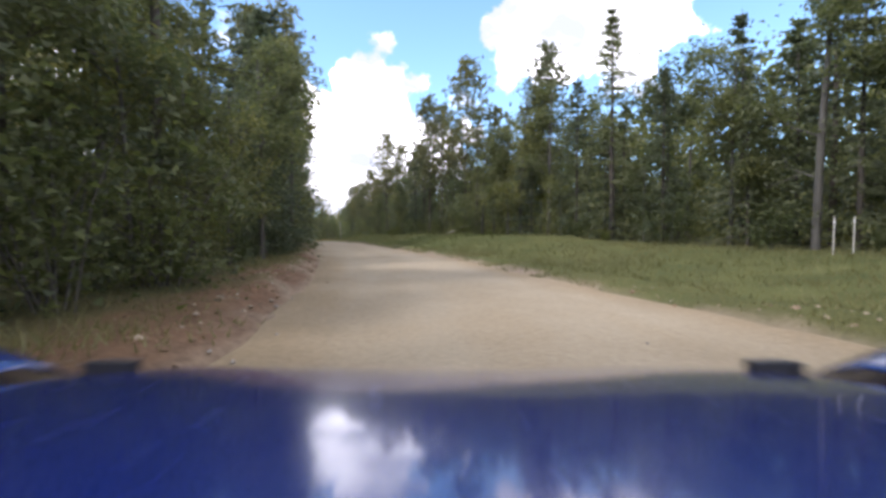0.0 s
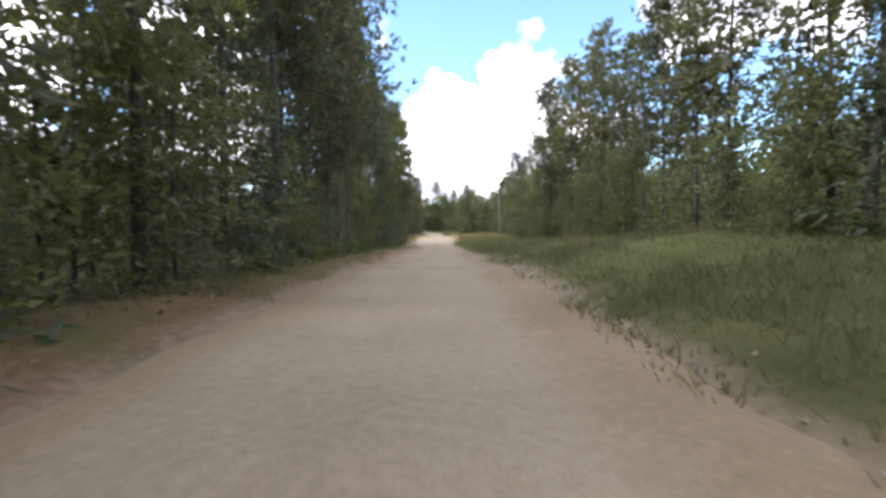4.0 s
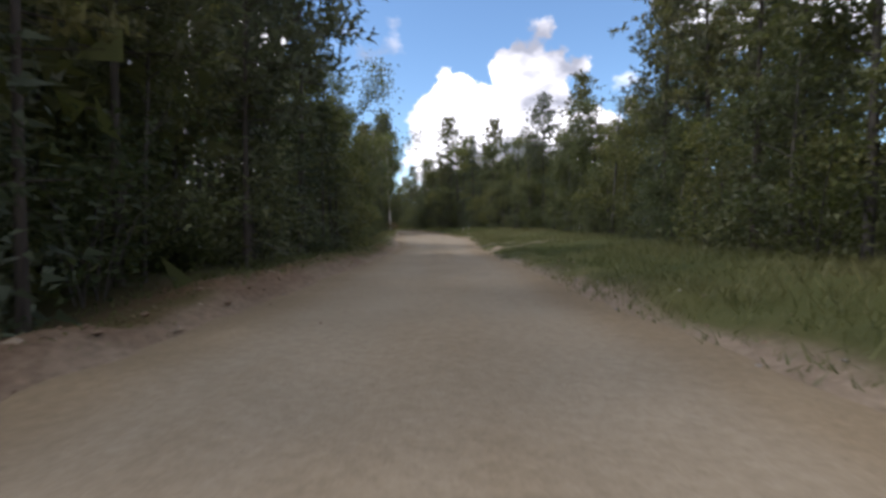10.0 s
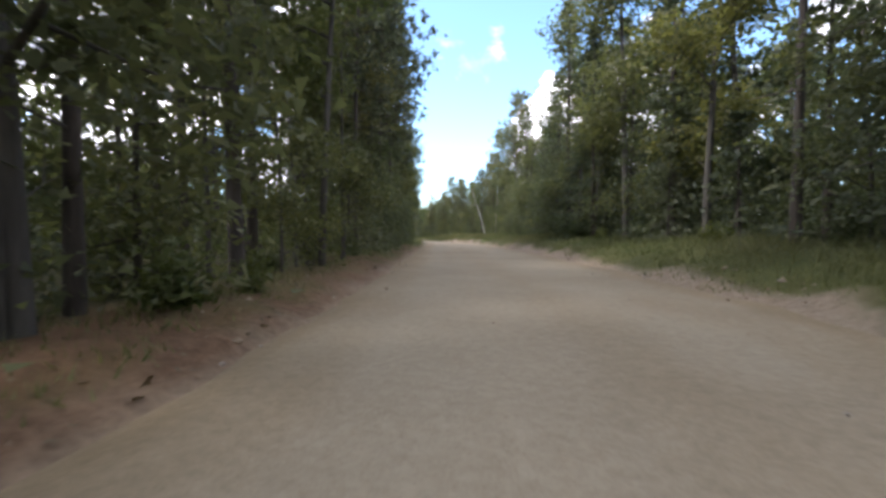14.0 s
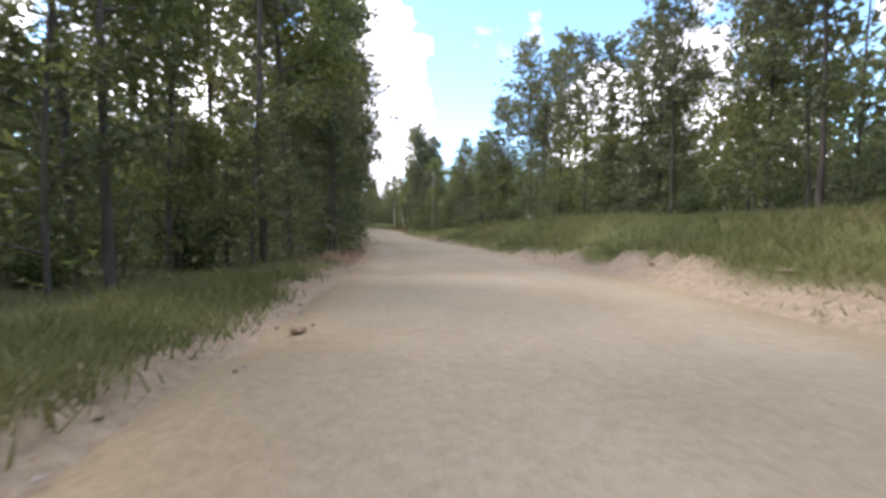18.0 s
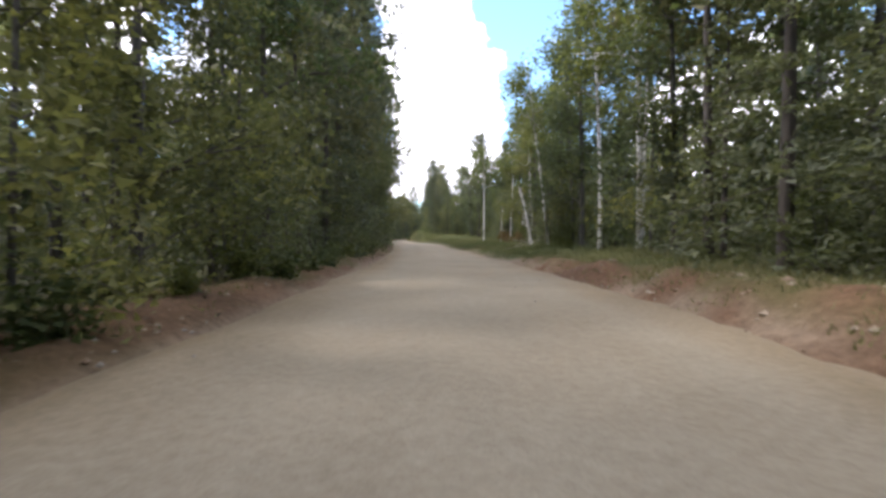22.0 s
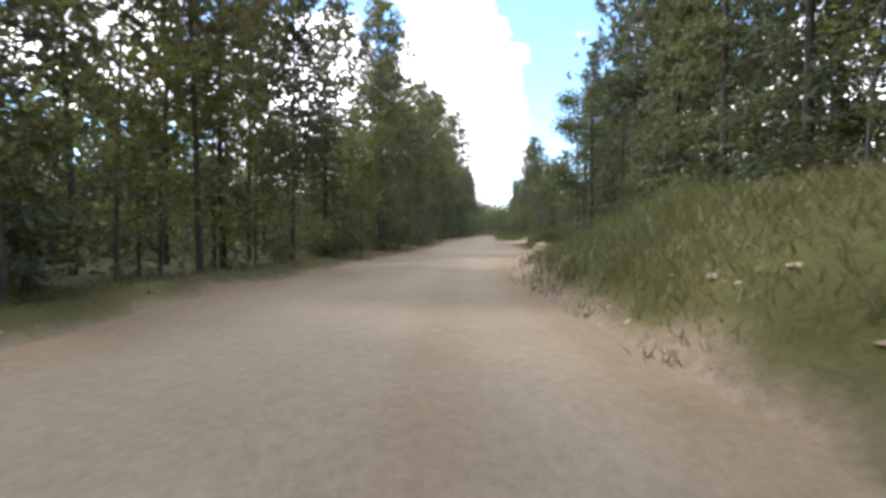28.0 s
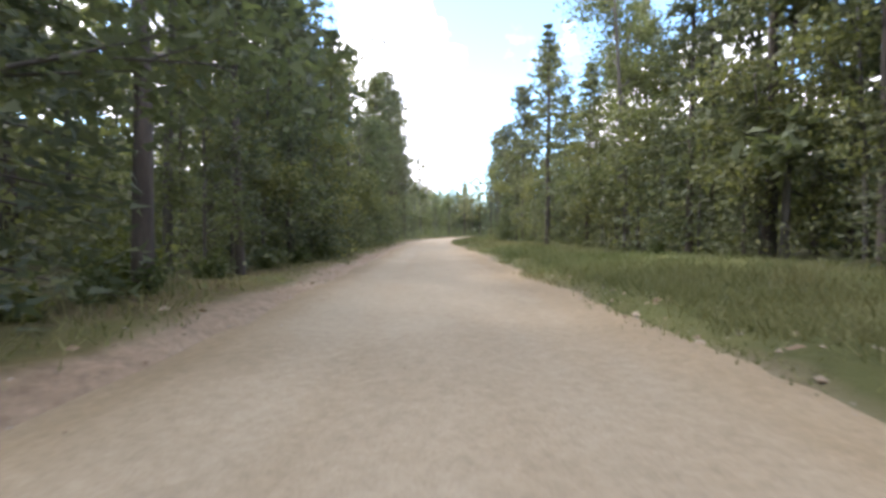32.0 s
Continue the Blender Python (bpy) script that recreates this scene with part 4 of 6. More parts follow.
def build_depth():
    """Rows of trees deeper in the woods, joined stretch by stretch."""
    protos = {}
    for i in range(2):
        protos.setdefault("pine", []).append((light_tree(200 + i, "pine", 14.5 + i), M_BARK, M_NEEDLE))
        protos.setdefault("fir", []).append((light_tree(210 + i, "fir", 11.0 + i), M_BARK, M_SPRUCE))
        protos.setdefault("leafy", []).append((light_tree(220 + i, "leafy", 11.5 + i), M_GREYBARK, M_LEAF))
    rng = np.random.default_rng(77)
    data = {k: [(t.arrays(), c.arrays(), b, l) for (t, c), b, l in v] for k, v in protos.items()}
    stretch = 120.0
    for c0 in np.arange(-30, 850, stretch):
        for side, wood in ((-1, WOOD_L), (1, WOOD_R)):
            bag = {}
            for row in range(1):
                s = c0 + rng.uniform(0, 4)
                while s < min(c0 + stretch, 850):
                    s += rng.uniform(4.4, 7.4) * (.65 if s < 90 or 640 < s < 720 else 1) * (1.0 if s < 760 else .8)
                    w = float(wood(s))
                    if s > 745 and row < 2:
                        w, extra = w, -4.5
                    else:
                        extra = 0
                    if w > 17:
                        continue
                    d = side * (w + 8.8 + rng.uniform(-1.2, 3.0) + extra)
                    if not clear_of(s, d, 2.0):
                        continue
                    m = mix_at(s, side)
                    k = ("pine", "fir", "leafy")[int(rng.choice(3, p=(m[0], m[1], m[2] + m[3] + m[4])))]
                    bag.setdefault(k, []).append((spot(s, d), rng.uniform(0, 6.28), rng.uniform(.82, 1.1) * float((GROW_L if side < 0 else GROW_R)(s)), int(rng.integers(2))))
            stand(bag, data)
    # the wood behind the open field, and the wood round the far end of the side track
    bag = {}
    for s in np.arange(208, 250, 2.6):
        for d in np.arange(-8, -95, -3.4):
            a, b = s + rng.uniform(-1.2, 1.2), d + rng.uniform(-1.2, 1.2)
            line = 214 + .5 * min(-b - 6, 20) + .12 * max(-b - 26, 0)
            if a < line + 2.5 or a > line + 13:
                continue
            bag.setdefault(("pine", "fir", "leafy")[int(rng.choice(3, p=(.55, .45, .0)))], []).append(
                (spot(a, b), rng.uniform(0, 6.28), rng.uniform(.52, .7), int(rng.integers(2))))
    for s in np.arange(132, 146, 3.0):
        for d in np.arange(-10, -90, -4.2):
            a, b = s + rng.uniform(-1.2, 1.2) - 0.0, d + rng.uniform(-1.2, 1.2)
            bag.setdefault(("pine", "fir", "leafy")[int(rng.choice(3, p=(.4, .3, .3)))], []).append(
                (spot(a, b), rng.uniform(0, 6.28), rng.uniform(.5, .7), int(rng.integers(2))))
    for s in np.arange(146, 240, 4.0):
        for d in (-88, -93):
            bag.setdefault(("pine", "fir")[int(rng.integers(2))], []).append(
                (spot(s + rng.uniform(-1, 1), d + rng.uniform(-2, 2)), rng.uniform(0, 6.28), rng.uniform(.8, 1.1), int(rng.integers(2))))
    for s in np.arange(640, 690, 3.4):
        for d in np.arange(10, 62, 3.6):
            a, b = s + rng.uniform(-1.2, 1.2), d + rng.uniform(-1.2, 1.2)
            if not clear_of(a, b, 2.5) or a < 652 + .16 * b:
                continue
            bag.setdefault(("pine", "fir", "leafy")[int(rng.choice(3, p=(.4, .4, .2)))], []).append(
                (spot(a, b), rng.uniform(0, 6.28), rng.uniform(.62, .85), int(rng.integers(2))))
    stand(bag, data)
    # the road bends away at the far end: woods close the view
    bag = {}
    for s in np.arange(838, 858, 3.2):
        for d in np.arange(-60, 61, 4.0):
            bag.setdefault(("pine", "fir", "leafy")[int(rng.integers(3))], []).append(
                (spot(s + rng.uniform(-1, 1), d + rng.uniform(-1, 1)), rng.uniform(0, 6.28), rng.uniform(.9, 1.2), int(rng.integers(2))))
    stand(bag, data)


def build_far_woods():
    """The forest goes on behind what the road shows: plain trunks and tufted tops, joined side by side."""
    rng = np.random.default_rng(909)
    for side, wood in ((-1, WOOD_L), (1, WOOD_R)):
        n = 5200
        s, d = rng.uniform(-60, 860, n), rng.uniform(0, 1, n) * 62 + 24
        d = side * (d + np.minimum(wood(s), 16.0))
        keep = np.ones(n, bool)
        if side < 0:
            keep &= ~((s > 122) & (s < 262) & (d > -102))
        else:
            keep &= ~((s > 622) & (s < 700) & (d < 66))
        s, d = s[keep], d[keep]
        n = len(s)
        p = spot(s, np.clip(d, -40, 40)) * [0, 0, 1]
        q, across = frame_at(s)
        p[:, :2] = q[:, :2] + across * d[:, None]
        p[:, 2] = q[:, 2] - 1.2
        h = rng.uniform(10.5, 14.5, n) * np.where((side < 0) & (s > 85) & (s < 290), .55, 1) * np.where((side < 0) & ((s > 325) & (s < 410) | (s > 620) & (s < 680)), .5, 1) * np.where((side > 0) & (s > 90) & (s < 150), .6, 1)
        k = 18
        f = rng.uniform(.12, 1.0, (n, k))
        reach = 2.3 * (1 - f) ** .7 + .25
        a = rng.uniform(0, 6.28, (n, k))
        c = p[:, None] + np.stack([np.cos(a) * reach, np.sin(a) * reach, f * h[:, None]], -1)
        sh = Shape()
        sh.tris(leaf_tris(rng, c.reshape(-1, 3), 1.5, 0, .35, None, .32))
        an = np.arange(3) * 2.094
        ring = np.stack([np.cos(an), np.sin(an), 0 * an], 1)
        lo, hi = p[:, None] + ring * .14, p[:, None] + ring * .04 + np.stack([0 * h, 0 * h, h * .9], 1)[:, None]
        nx = [1, 2, 0]
        sh.quads(np.stack([lo, lo[:, nx], hi[:, nx], hi], 2).reshape(-1, 4, 3))
        tagged(new("far_woodland", sh.mesh("far_woodland", M_SPRUCE)), "dark forest stretching away behind the roadside woods", "woodland", "", "stuff")


def stand(bag, data):
    if not bag:
        return
    verts, tris, quads, ti, qi, mats, n = [], [], [], [], [], [], 0
    for k, places in bag.items():
        for p, a, sc, w in places:
            ca, sa = math.cos(a) * sc, math.sin(a) * sc
            rot = np.array([[ca, -sa, 0], [sa, ca, 0], [0, 0, sc]])
            trunk, crown, bark, leaf = data[k][w]
            for (v, t, q), m in ((trunk, bark), (crown, leaf)):
                if m not in mats:
                    mats.append(m)
                mi = mats.index(m)
                verts.append(v @ rot.T + p)
                tris.append(t + n)
                quads.append(q + n)
                ti.append(np.full(len(t), mi))
                qi.append(np.full(len(q), mi))
                n += len(v)
    me = mesh_of("woodland", np.concatenate(verts), [np.concatenate(tris), np.concatenate(quads)], mats,
                 np.concatenate([np.concatenate(ti), np.concatenate(qi)]))
    tagged(new("woodland", me), "dense mixed woodland behind the roadside trees", "woodland", "", "stuff")


def build_belts():
    """Edges of the woods round the open field and round the junction."""
    for i in range(30):
        d = -9.0 - i * 2.7 + PL.uniform(-.8, .8)
        line = 214 + .5 * min(-d - 6, 20) + .12 * max(-d - 26, 0)
        k = ("pine", "fir", "leafy", "aspen")[int(PL.choice(4, p=(.38, .38, .18, .06)))]
        plant(k, line + PL.uniform(-.6, 1.4), d, PL.uniform(.52, .70) * (1.15 if k in ("fir", "leafy") else 1.0))
    for i in range(16):
        d = 9.0 + i * 2.9 + PL.uniform(-.8, .8)
        k = ("pine", "fir", "leafy")[int(PL.choice(3, p=(.1, .6, .3)))]
        plant(k, 652 + .16 * d + PL.uniform(-1, 1), d, PL.uniform(.62, .82))
    for i in range(20):
        s = 157.5 + i * .8
        d = -.80 * (s - 147) - 1.4 - PL.uniform(0, 5.5)
        if not clear_of(s, d, 1.2):
            continue
        plant(("fir", "leafy", "pine")[i % 3], s, d, PL.uniform(.8, 1.05))
        plant("bush", s + PL.uniform(-1, 1), d + 2.0, PL.uniform(.8, 1.2))
        plant("fir_behind" if i % 2 else "leafy_behind", s - PL.uniform(2, 6), d - PL.uniform(0, 8), PL.uniform(.8, 1.1))
    # tall firs and pines beyond the gap on the right, opposite the field's end
    for i in range(12):
        plant(("fir", "pine", "leafy")[i % 3], 201.0 + i * .8, 11.6 + PL.uniform(0, 5.5), (1.0, .70, .85)[i % 3] * PL.uniform(.9, 1.08))
    for i in range(16):
        plant(("fir_behind", "pine_behind", "leafy_behind")[i % 3], 186.0 + i * 1.8, 16.0 + PL.uniform(0, 5.0), (.95, .70, .85)[i % 3] * PL.uniform(.9, 1.1))
    plant("fir", 220.0, 19.0, 1.0, None, 1)
    plant("fir", 221.5, 17.0, .95, None, 2)
    # tall dark trees behind the corner of the field
    for i in range(18):
        plant(("fir_behind", "leafy_behind", "pine_behind")[i % 3], 216.0 + i * 1.15, -8.5 - PL.uniform(0, 6.5), (1.0, 1.0, .8)[i % 3] * PL.uniform(.92, 1.1))
    # the dark stand before the side road
    for i in range(13):
        plant(("leafy_behind", "pine_behind", "leafy_behind")[i % 3], 631.0 + i * 1.05, 13.5 + PL.uniform(0, 8), PL.uniform(.9, 1.08))
    # herbs and low bushes on the bank
    for i in range(13):
        plant(("fern", "fern", "bush")[i % 3], 271.0 + i * 1.5, -5.9 - PL.uniform(0, 2.6), PL.uniform(.9, 1.3) if i % 3 < 2 else PL.uniform(.35, .5))
    # a fringe of low green plants at the foot of the left-hand woods
    for a, b in ((94, 142), (284, 300), (426, 500), (520, 560), (640, 690)):
        s = a
        while s < b:
            s += PL.uniform(1.4, 3.0)
            d = -(float(WOOD_L(s)) + .1 + PL.uniform(-.2, .6))
            if clear_of(s, d, .6):
                plant("fern", s, d, PL.uniform(.5, .95))
    # small trees at the mouth of the field track
    plant("leafy", 148.8, -6.0, .72)
    plant("fir", 145.6, -5.2, 1.1)
    plant("pine", 152.2, -6.4, .85)
    plant("leafy", 154.6, -6.6, .95, None, 0)
    plant("bush", 154.4, -5.8, .9)
    plant("pine", 146.6, -4.9, .95)
    plant("fir", 147.4, -5.4, .55)
    plant("pine", 148.2, -7.8, .5)
    plant("bush", 150.2, -6.3, .8)
    plant("birch", 285.2, -4.0, 1.25, None, 1, 0.0, "birch with a stout grey-white trunk at the road bend")
    # a birch that leans out over the bank
    plant("birch", 379.5, 9.7, .84, -60.0, 0, 0.0, "leaning birch with a bare pale trunk on the bank", 14.0)
    plant("birch", 494.2, 8.0, 1.0, -49.0, 2, 0.0, "slender birch leaning towards the road beside the snapped one", 5.0)
    # broad dark trees on the far side of the opening where the drive starts
    plant("leafy", 16.5, 15.6, 1.2, None, 2)
    for i in range(5):
        plant(("leafy_behind", "fir_behind")[i % 2], 10.0 + i * 3.2, 18.0 + PL.uniform(0, 3), PL.uniform(1.0, 1.15))
    for i in range(22):
        d = 9.5 + i * 2.2 + PL.uniform(-.6, .6)
        plant(("fir_behind", "leafy_behind")[int(PL.random() < .4)], 656.5 + .16 * d + PL.uniform(-1, 1), d, PL.uniform(.62, .8))
    # the far edge of the field is closed by a second row
    for i in range(34):
        d = -10.0 - i * 2.4 + PL.uniform(-.8, .8)
        line = 219 + .5 * min(-d - 6, 20) + .12 * max(-d - 26, 0)
        k = ("pine_behind", "fir_behind", "leafy_behind")[int(PL.choice(3, p=(.45, .4, .15)))]
        plant(k, line + PL.uniform(-.6, 1.4), d, PL.uniform(.55, .70) * (1.0 if k[0] == "p" else 1.2))
    for i in range(11):
        s, d = 629.0 + PL.uniform(0, 14), 10.8 + PL.uniform(0, 6.5)
        if clear_of(s, d, .8):
            plant(("leafy", "pine", "fir")[i % 3], s, d, PL.uniform(.85, 1.05))
        s, d = 634.0 + i * 1.3 + PL.uniform(-.3, .3), 5.8 + i * .6 + PL.uniform(0, .9)
        plant("bush", s, d, PL.uniform(.42, .62))
        plant("bush", s - 1.2, d + 1.6, PL.uniform(.5, .8))
    for i in range(9):
        s = 148.0 + i * 1.3
        plant(("bush", "leafy", "fir")[i % 3], s, -7.5 - i * .55 - PL.uniform(0, 1.5), PL.uniform(.7, .95))


build_front()
build_belts()
build_under()
build_saplings()
build_depth()
build_far_woods()

# ---------------------------------------------------------------- undergrowth, grass, stones


# how high the deep woods close the view, against the height of the trees
FILL_L = table([(-3, .62), (1, .7), (1.6, 1.12), (3.4, 1.05), (4.3, .6), (5.5, .45), (7.2, .4), (9.8, .5), (10.4, .5), (11, .9), (11.6, .75), (13, .8), (13.8, .85), (15.4, .85), (16.1, .22), (18.4, .25), (18.8, .9), (19.6, .9), (20.4, .85), (24.3, .9), (24.8, .9), (28.6, .95), (29.4, .8), (30.2, .4), (31.0, .45), (31.4, .95), (45, 1)])
FILL_R = table([(-3, 1), (4.2, 1), (4.8, .7), (6.6, .7), (7.4, 1), (14.2, 1), (14.7, .8), (15.5, .8), (16.4, 1), (17.5, 1.05), (19.5, 1.0), (20.5, 1), (25.6, 1.05), (28.0, .8), (29.5, .8), (31, .8), (45, .9)])


def build_thicket():
    """Saplings and brush that fill the shade behind the front of the woods, and the deep woods that close the view."""
    rng = np.random.default_rng(303)
    for side, wood in ((-1, WOOD_L), (1, WOOD_R)):
        for c0 in np.arange(-20, 850, 140):
            n = int(140 * (5.0 if side < 0 else 6.0))
            s = rng.uniform(c0, c0 + 140, n)
            w = wood(s)
            d = side * (w + .35 + rng.uniform(0, 1, n) ** 1.35 * 13)
            ok = (w < 17) & (s < 855)
            s, d = s[ok], d[ok]
            p = spot(s, d)
            ok = track_mask(p[:, 0], p[:, 1], 1.5) < .05
            p, m = p[ok], int(ok.sum())
            if not m:
                continue
            depth = (np.abs(d) - wood(s))[ok]
            hgt = rng.uniform(.8, 4.2 if side < 0 else 5.5, m) * (.6 + .4 * rng.random(m)) * np.clip(.45 + depth * .14, .4, 1.15)
            k = 34
            c = np.repeat(p, k, 0) + rng.normal(0, 1, (m * k, 3)) * [.65, .65, 0]
            c[:, 2] += rng.uniform(.05, 1, m * k) ** .8 * np.repeat(hgt, k)
            size1 = np.repeat(np.clip(.115 + .022 * depth, .115, .32), k)[:, None]
            # leafy masses of the trees behind, from knee height to the tops
            grow = GROW_L if side < 0 else GROW_R
            deep_n = int(140 * 5.0)
            s2 = rng.uniform(c0, c0 + 140, deep_n)
            w2 = wood(s2)
            far = rng.uniform(0, 1, deep_n)
            d2 = side * (w2 + 6.5 + far * 13)
            ok = (w2 < 17) & (s2 < 855)
            s2, d2, far = s2[ok], d2[ok], far[ok]
            p2 = spot(s2, d2)
            ok = track_mask(p2[:, 0], p2[:, 1], 3.0) < .05
            p2, s2, far = p2[ok], s2[ok], far[ok]
            top = grow(s2) * 12.5 * np.sqrt((FILL_L if side < 0 else FILL_R)(s2))
            mid = top * np.clip(rng.beta(1.2, 1.3, len(p2)), .08, .93)
            c2 = np.repeat(p2 + np.stack([0 * mid, 0 * mid, mid], 1), 44, 0) + rng.normal(0, 1, (len(p2) * 44, 3)) * [.85, .85, .6]
            size2 = np.repeat(.19 + .13 * far, 44)[:, None]
            # boughs of the deep woods, seen only through the gaps between nearer trees
            n3 = int(140 * 5.2)
            s3 = rng.uniform(c0, c0 + 140, n3)
            w3 = wood(s3)
            d3 = side * (w3 + 13.5 + rng.uniform(0, 8, n3))
            ok = (w3 < 17) & (s3 < 855) & (wood(s3 - 9) < 17) & (wood(s3 + 12) < 17)
            s3, d3 = s3[ok], d3[ok]
            p3 = spot(s3, d3)
            ok = track_mask(p3[:, 0], p3[:, 1], 4.0) < .05
            p3, s3 = p3[ok], s3[ok]
            mid3 = rng.uniform(.04, .92, len(p3)) * grow(s3) * 12.5 * (FILL_L if side < 0 else FILL_R)(s3)
            c3 = np.repeat(p3 + np.stack([0 * mid3, 0 * mid3, mid3], 1), 42, 0) + rng.normal(0, 1, (len(p3) * 42, 3)) * [1.4, 1.4, .8]
            n4 = int(140 * 4.0)
            s4 = rng.uniform(c0, c0 + 140, n4)
            w4 = wood(s4)
            d4 = side * (w4 + 19 + rng.uniform(0, 8, n4))
            ok = (w4 < 17) & (s4 < 855) & (wood(s4 - 9) < 17) & (wood(s4 + 9) < 17)
            s4, d4 = s4[ok], d4[ok]
            p4 = spot(s4, d4)
            p4 = p4[track_mask(p4[:, 0], p4[:, 1], 5.0) < .05]
            c4 = np.repeat(p4, 20, 0) + rng.normal(0, 1, (len(p4) * 20, 3)) * [1.6, 1.6, 0]
            c4[:, 2] += rng.uniform(0, 6.0, len(c4))
            c3 = np.concatenate([c3, c4])
            t = np.concatenate([leaf_tris(rng, c, size1, 0, .3), leaf_tris(rng, c2, size2, 0, .2), leaf_tris(rng, c3, .62, 0, .2)])
            sh = Shape()
            sh.tris(t)
            tagged(new("undergrowth", sh.mesh("undergrowth", M_LEAF)), "dark tangled undergrowth of saplings and brush in the wood", "undergrowth", "", "stuff")


def blades(rng, p, per, tall, wide, dry):
    n = len(p) * per
    b = np.repeat(p, per, 0) + rng.normal(0, .2, (n, 3)) * [1, 1, 0]
    h = np.repeat(tall, per) * rng.uniform(.5, 1.25, n)
    a = rng.uniform(0, 6.28, n)
    side = np.stack([np.cos(a), np.sin(a), np.zeros(n)], 1) * (wide * rng.uniform(.6, 1.3, n))[:, None]
    lean = np.stack([rng.normal(0, .6, n) * h, rng.normal(0, .6, n) * h, h], 1)
    b[:, 2] -= .04
    return np.stack([b - side, b + side, b + lean], 1), np.repeat(np.repeat(dry, per), 3)


def build_grass():
    rng = np.random.default_rng(404)
    for c0 in np.arange(-20, 800, 102.5):
        tr, dr = [], []
        for side, wood in ((-1, WOOD_L), (1, WOOD_R)):
            n = int(102.5 * 13 * 9.5) if side > 0 else int(102.5 * 24 * (6 if 120 < c0 < 200 else 3.5))
            s = rng.uniform(c0, c0 + 102.5, n)
            e = np.abs(edge(s, side))
            reach = np.minimum(wood(s) + 1.0, 27.0 if side < 0 else 15.0) - e
            out = rng.random(n) ** 1.45 * 13 if side > 0 else rng.random(n) ** (1.3 if 120 < c0 < 200 else 2.0) * 24
            near = out + rng.normal(0, .12, n)
            bare_w = .22 + .25 * wob(s * .35, 61.0 if side > 0 else 71.0) + (np.where((s > 163) & (s < 213), .05, .45) if side < 0 else np.where((s > 296) & (s < 400), .22, -.12) + .8 * smooth((s - 597) / 6) * smooth((622 - s) / 5) + .15 * smooth((s - 458) / 5) * smooth((487 - s) / 6)) + .3 * wob(s * 1.4, 13.0 * side)
            ok = (out < reach) & (near > bare_w)
            # thinner far from the road
            ok &= rng.random(n) < np.clip(1.15 - out / (20 if side > 0 else 30), .35, 1)
            s, out, e = s[ok], out[ok], e[ok]
            d = side * (e + out)
            p = spot(s, d)
            ok = track_mask(p[:, 0], p[:, 1], .3) < .35
            p, s, d = p[ok], s[ok], d[ok]
            t = s / PACE
            open_field = ((t > (6.9 if side < 0 else 7.9)) & (t < 10.0)).astype(float)
            dry = np.clip(.12 + .88 * open_field + .25 * (t < 1.6) + .28 * ((t > 11.6) & (t < 13)) + .22 * wob(s * .06, d * .12), 0, 1)
            tall = (.25 + .14 * wob(s * .25, d * .25)) * np.clip((np.abs(d) - np.abs(edge(s, side))) / 1.3, .5, 1) * (1.0 if side > 0 else .9) * np.where((side > 0) & (s > 555) & (s < 600), 1.6, 1) * np.where((side < 0) & (s > 264) & (s < 292), 1.9, 1)
            a, b = blades(rng, p, 9, tall, .0125, dry)
            tr.append(a)
            dr.append(b)
        sh = Shape()
        sh.tris(np.concatenate(tr))
        me = sh.mesh("verge_grass", M_GRASS)
        put_attr(me, "dry", np.concatenate(dr))
        tagged(new("verge_grass", me), "knee-high summer grass, green with dry yellow stalks", "grass", "", "stuff")


def build_tall_grass():
    """Uncut grass on the banks, thicker and taller than the verges."""
    rng = np.random.default_rng(424)
    for a, b, side, w0, w1, n, tall, dryness in ((552, 603, 1, .5, 6.5, 7500, .42, .1), (258, 283, -1, .9, 5.0, 2600, .5, .35), (648, 700, 1, .7, 3.6, 4200, .42, .1),
                                                 (352, 418, 1, .8, 5.5, 5200, .36, .15), (146, 178, 1, .9, 6.0, 3600, .36, .2), (178, 212, 1, .9, 8.0, 4200, .36, .95), (172, 214, -1, .7, 9.0, 5200, .36, .95), (370, 389, -1, .5, 2.4, 1500, .36, .1), (496, 552, 1, .6, 4.0, 4200, .36, .08)):
        s = rng.uniform(a, b, n)
        out = w0 + rng.random(n) ** 1.3 * (w1 - w0)
        d = side * (np.abs(edge(s, side)) + out)
        p = spot(s, d)
        ok = track_mask(p[:, 0], p[:, 1], .3) < .3
        p, s, d = p[ok], s[ok], d[ok]
        high = tall * (.75 + .4 * wob(s * .4, d * .4))
        tri, dry = blades(rng, p, 9, high, .011, np.clip(dryness + .25 * wob(s * .3, d * .3), 0, 1))
        sh = Shape()
        sh.tris(tri)
        me = sh.mesh("tall_grass", M_GRASS)
        put_attr(me, "dry", dry)
        tagged(new("tall_grass", me), "tall uncut grass waving on the bank beside the road", "grass", "", "stuff")


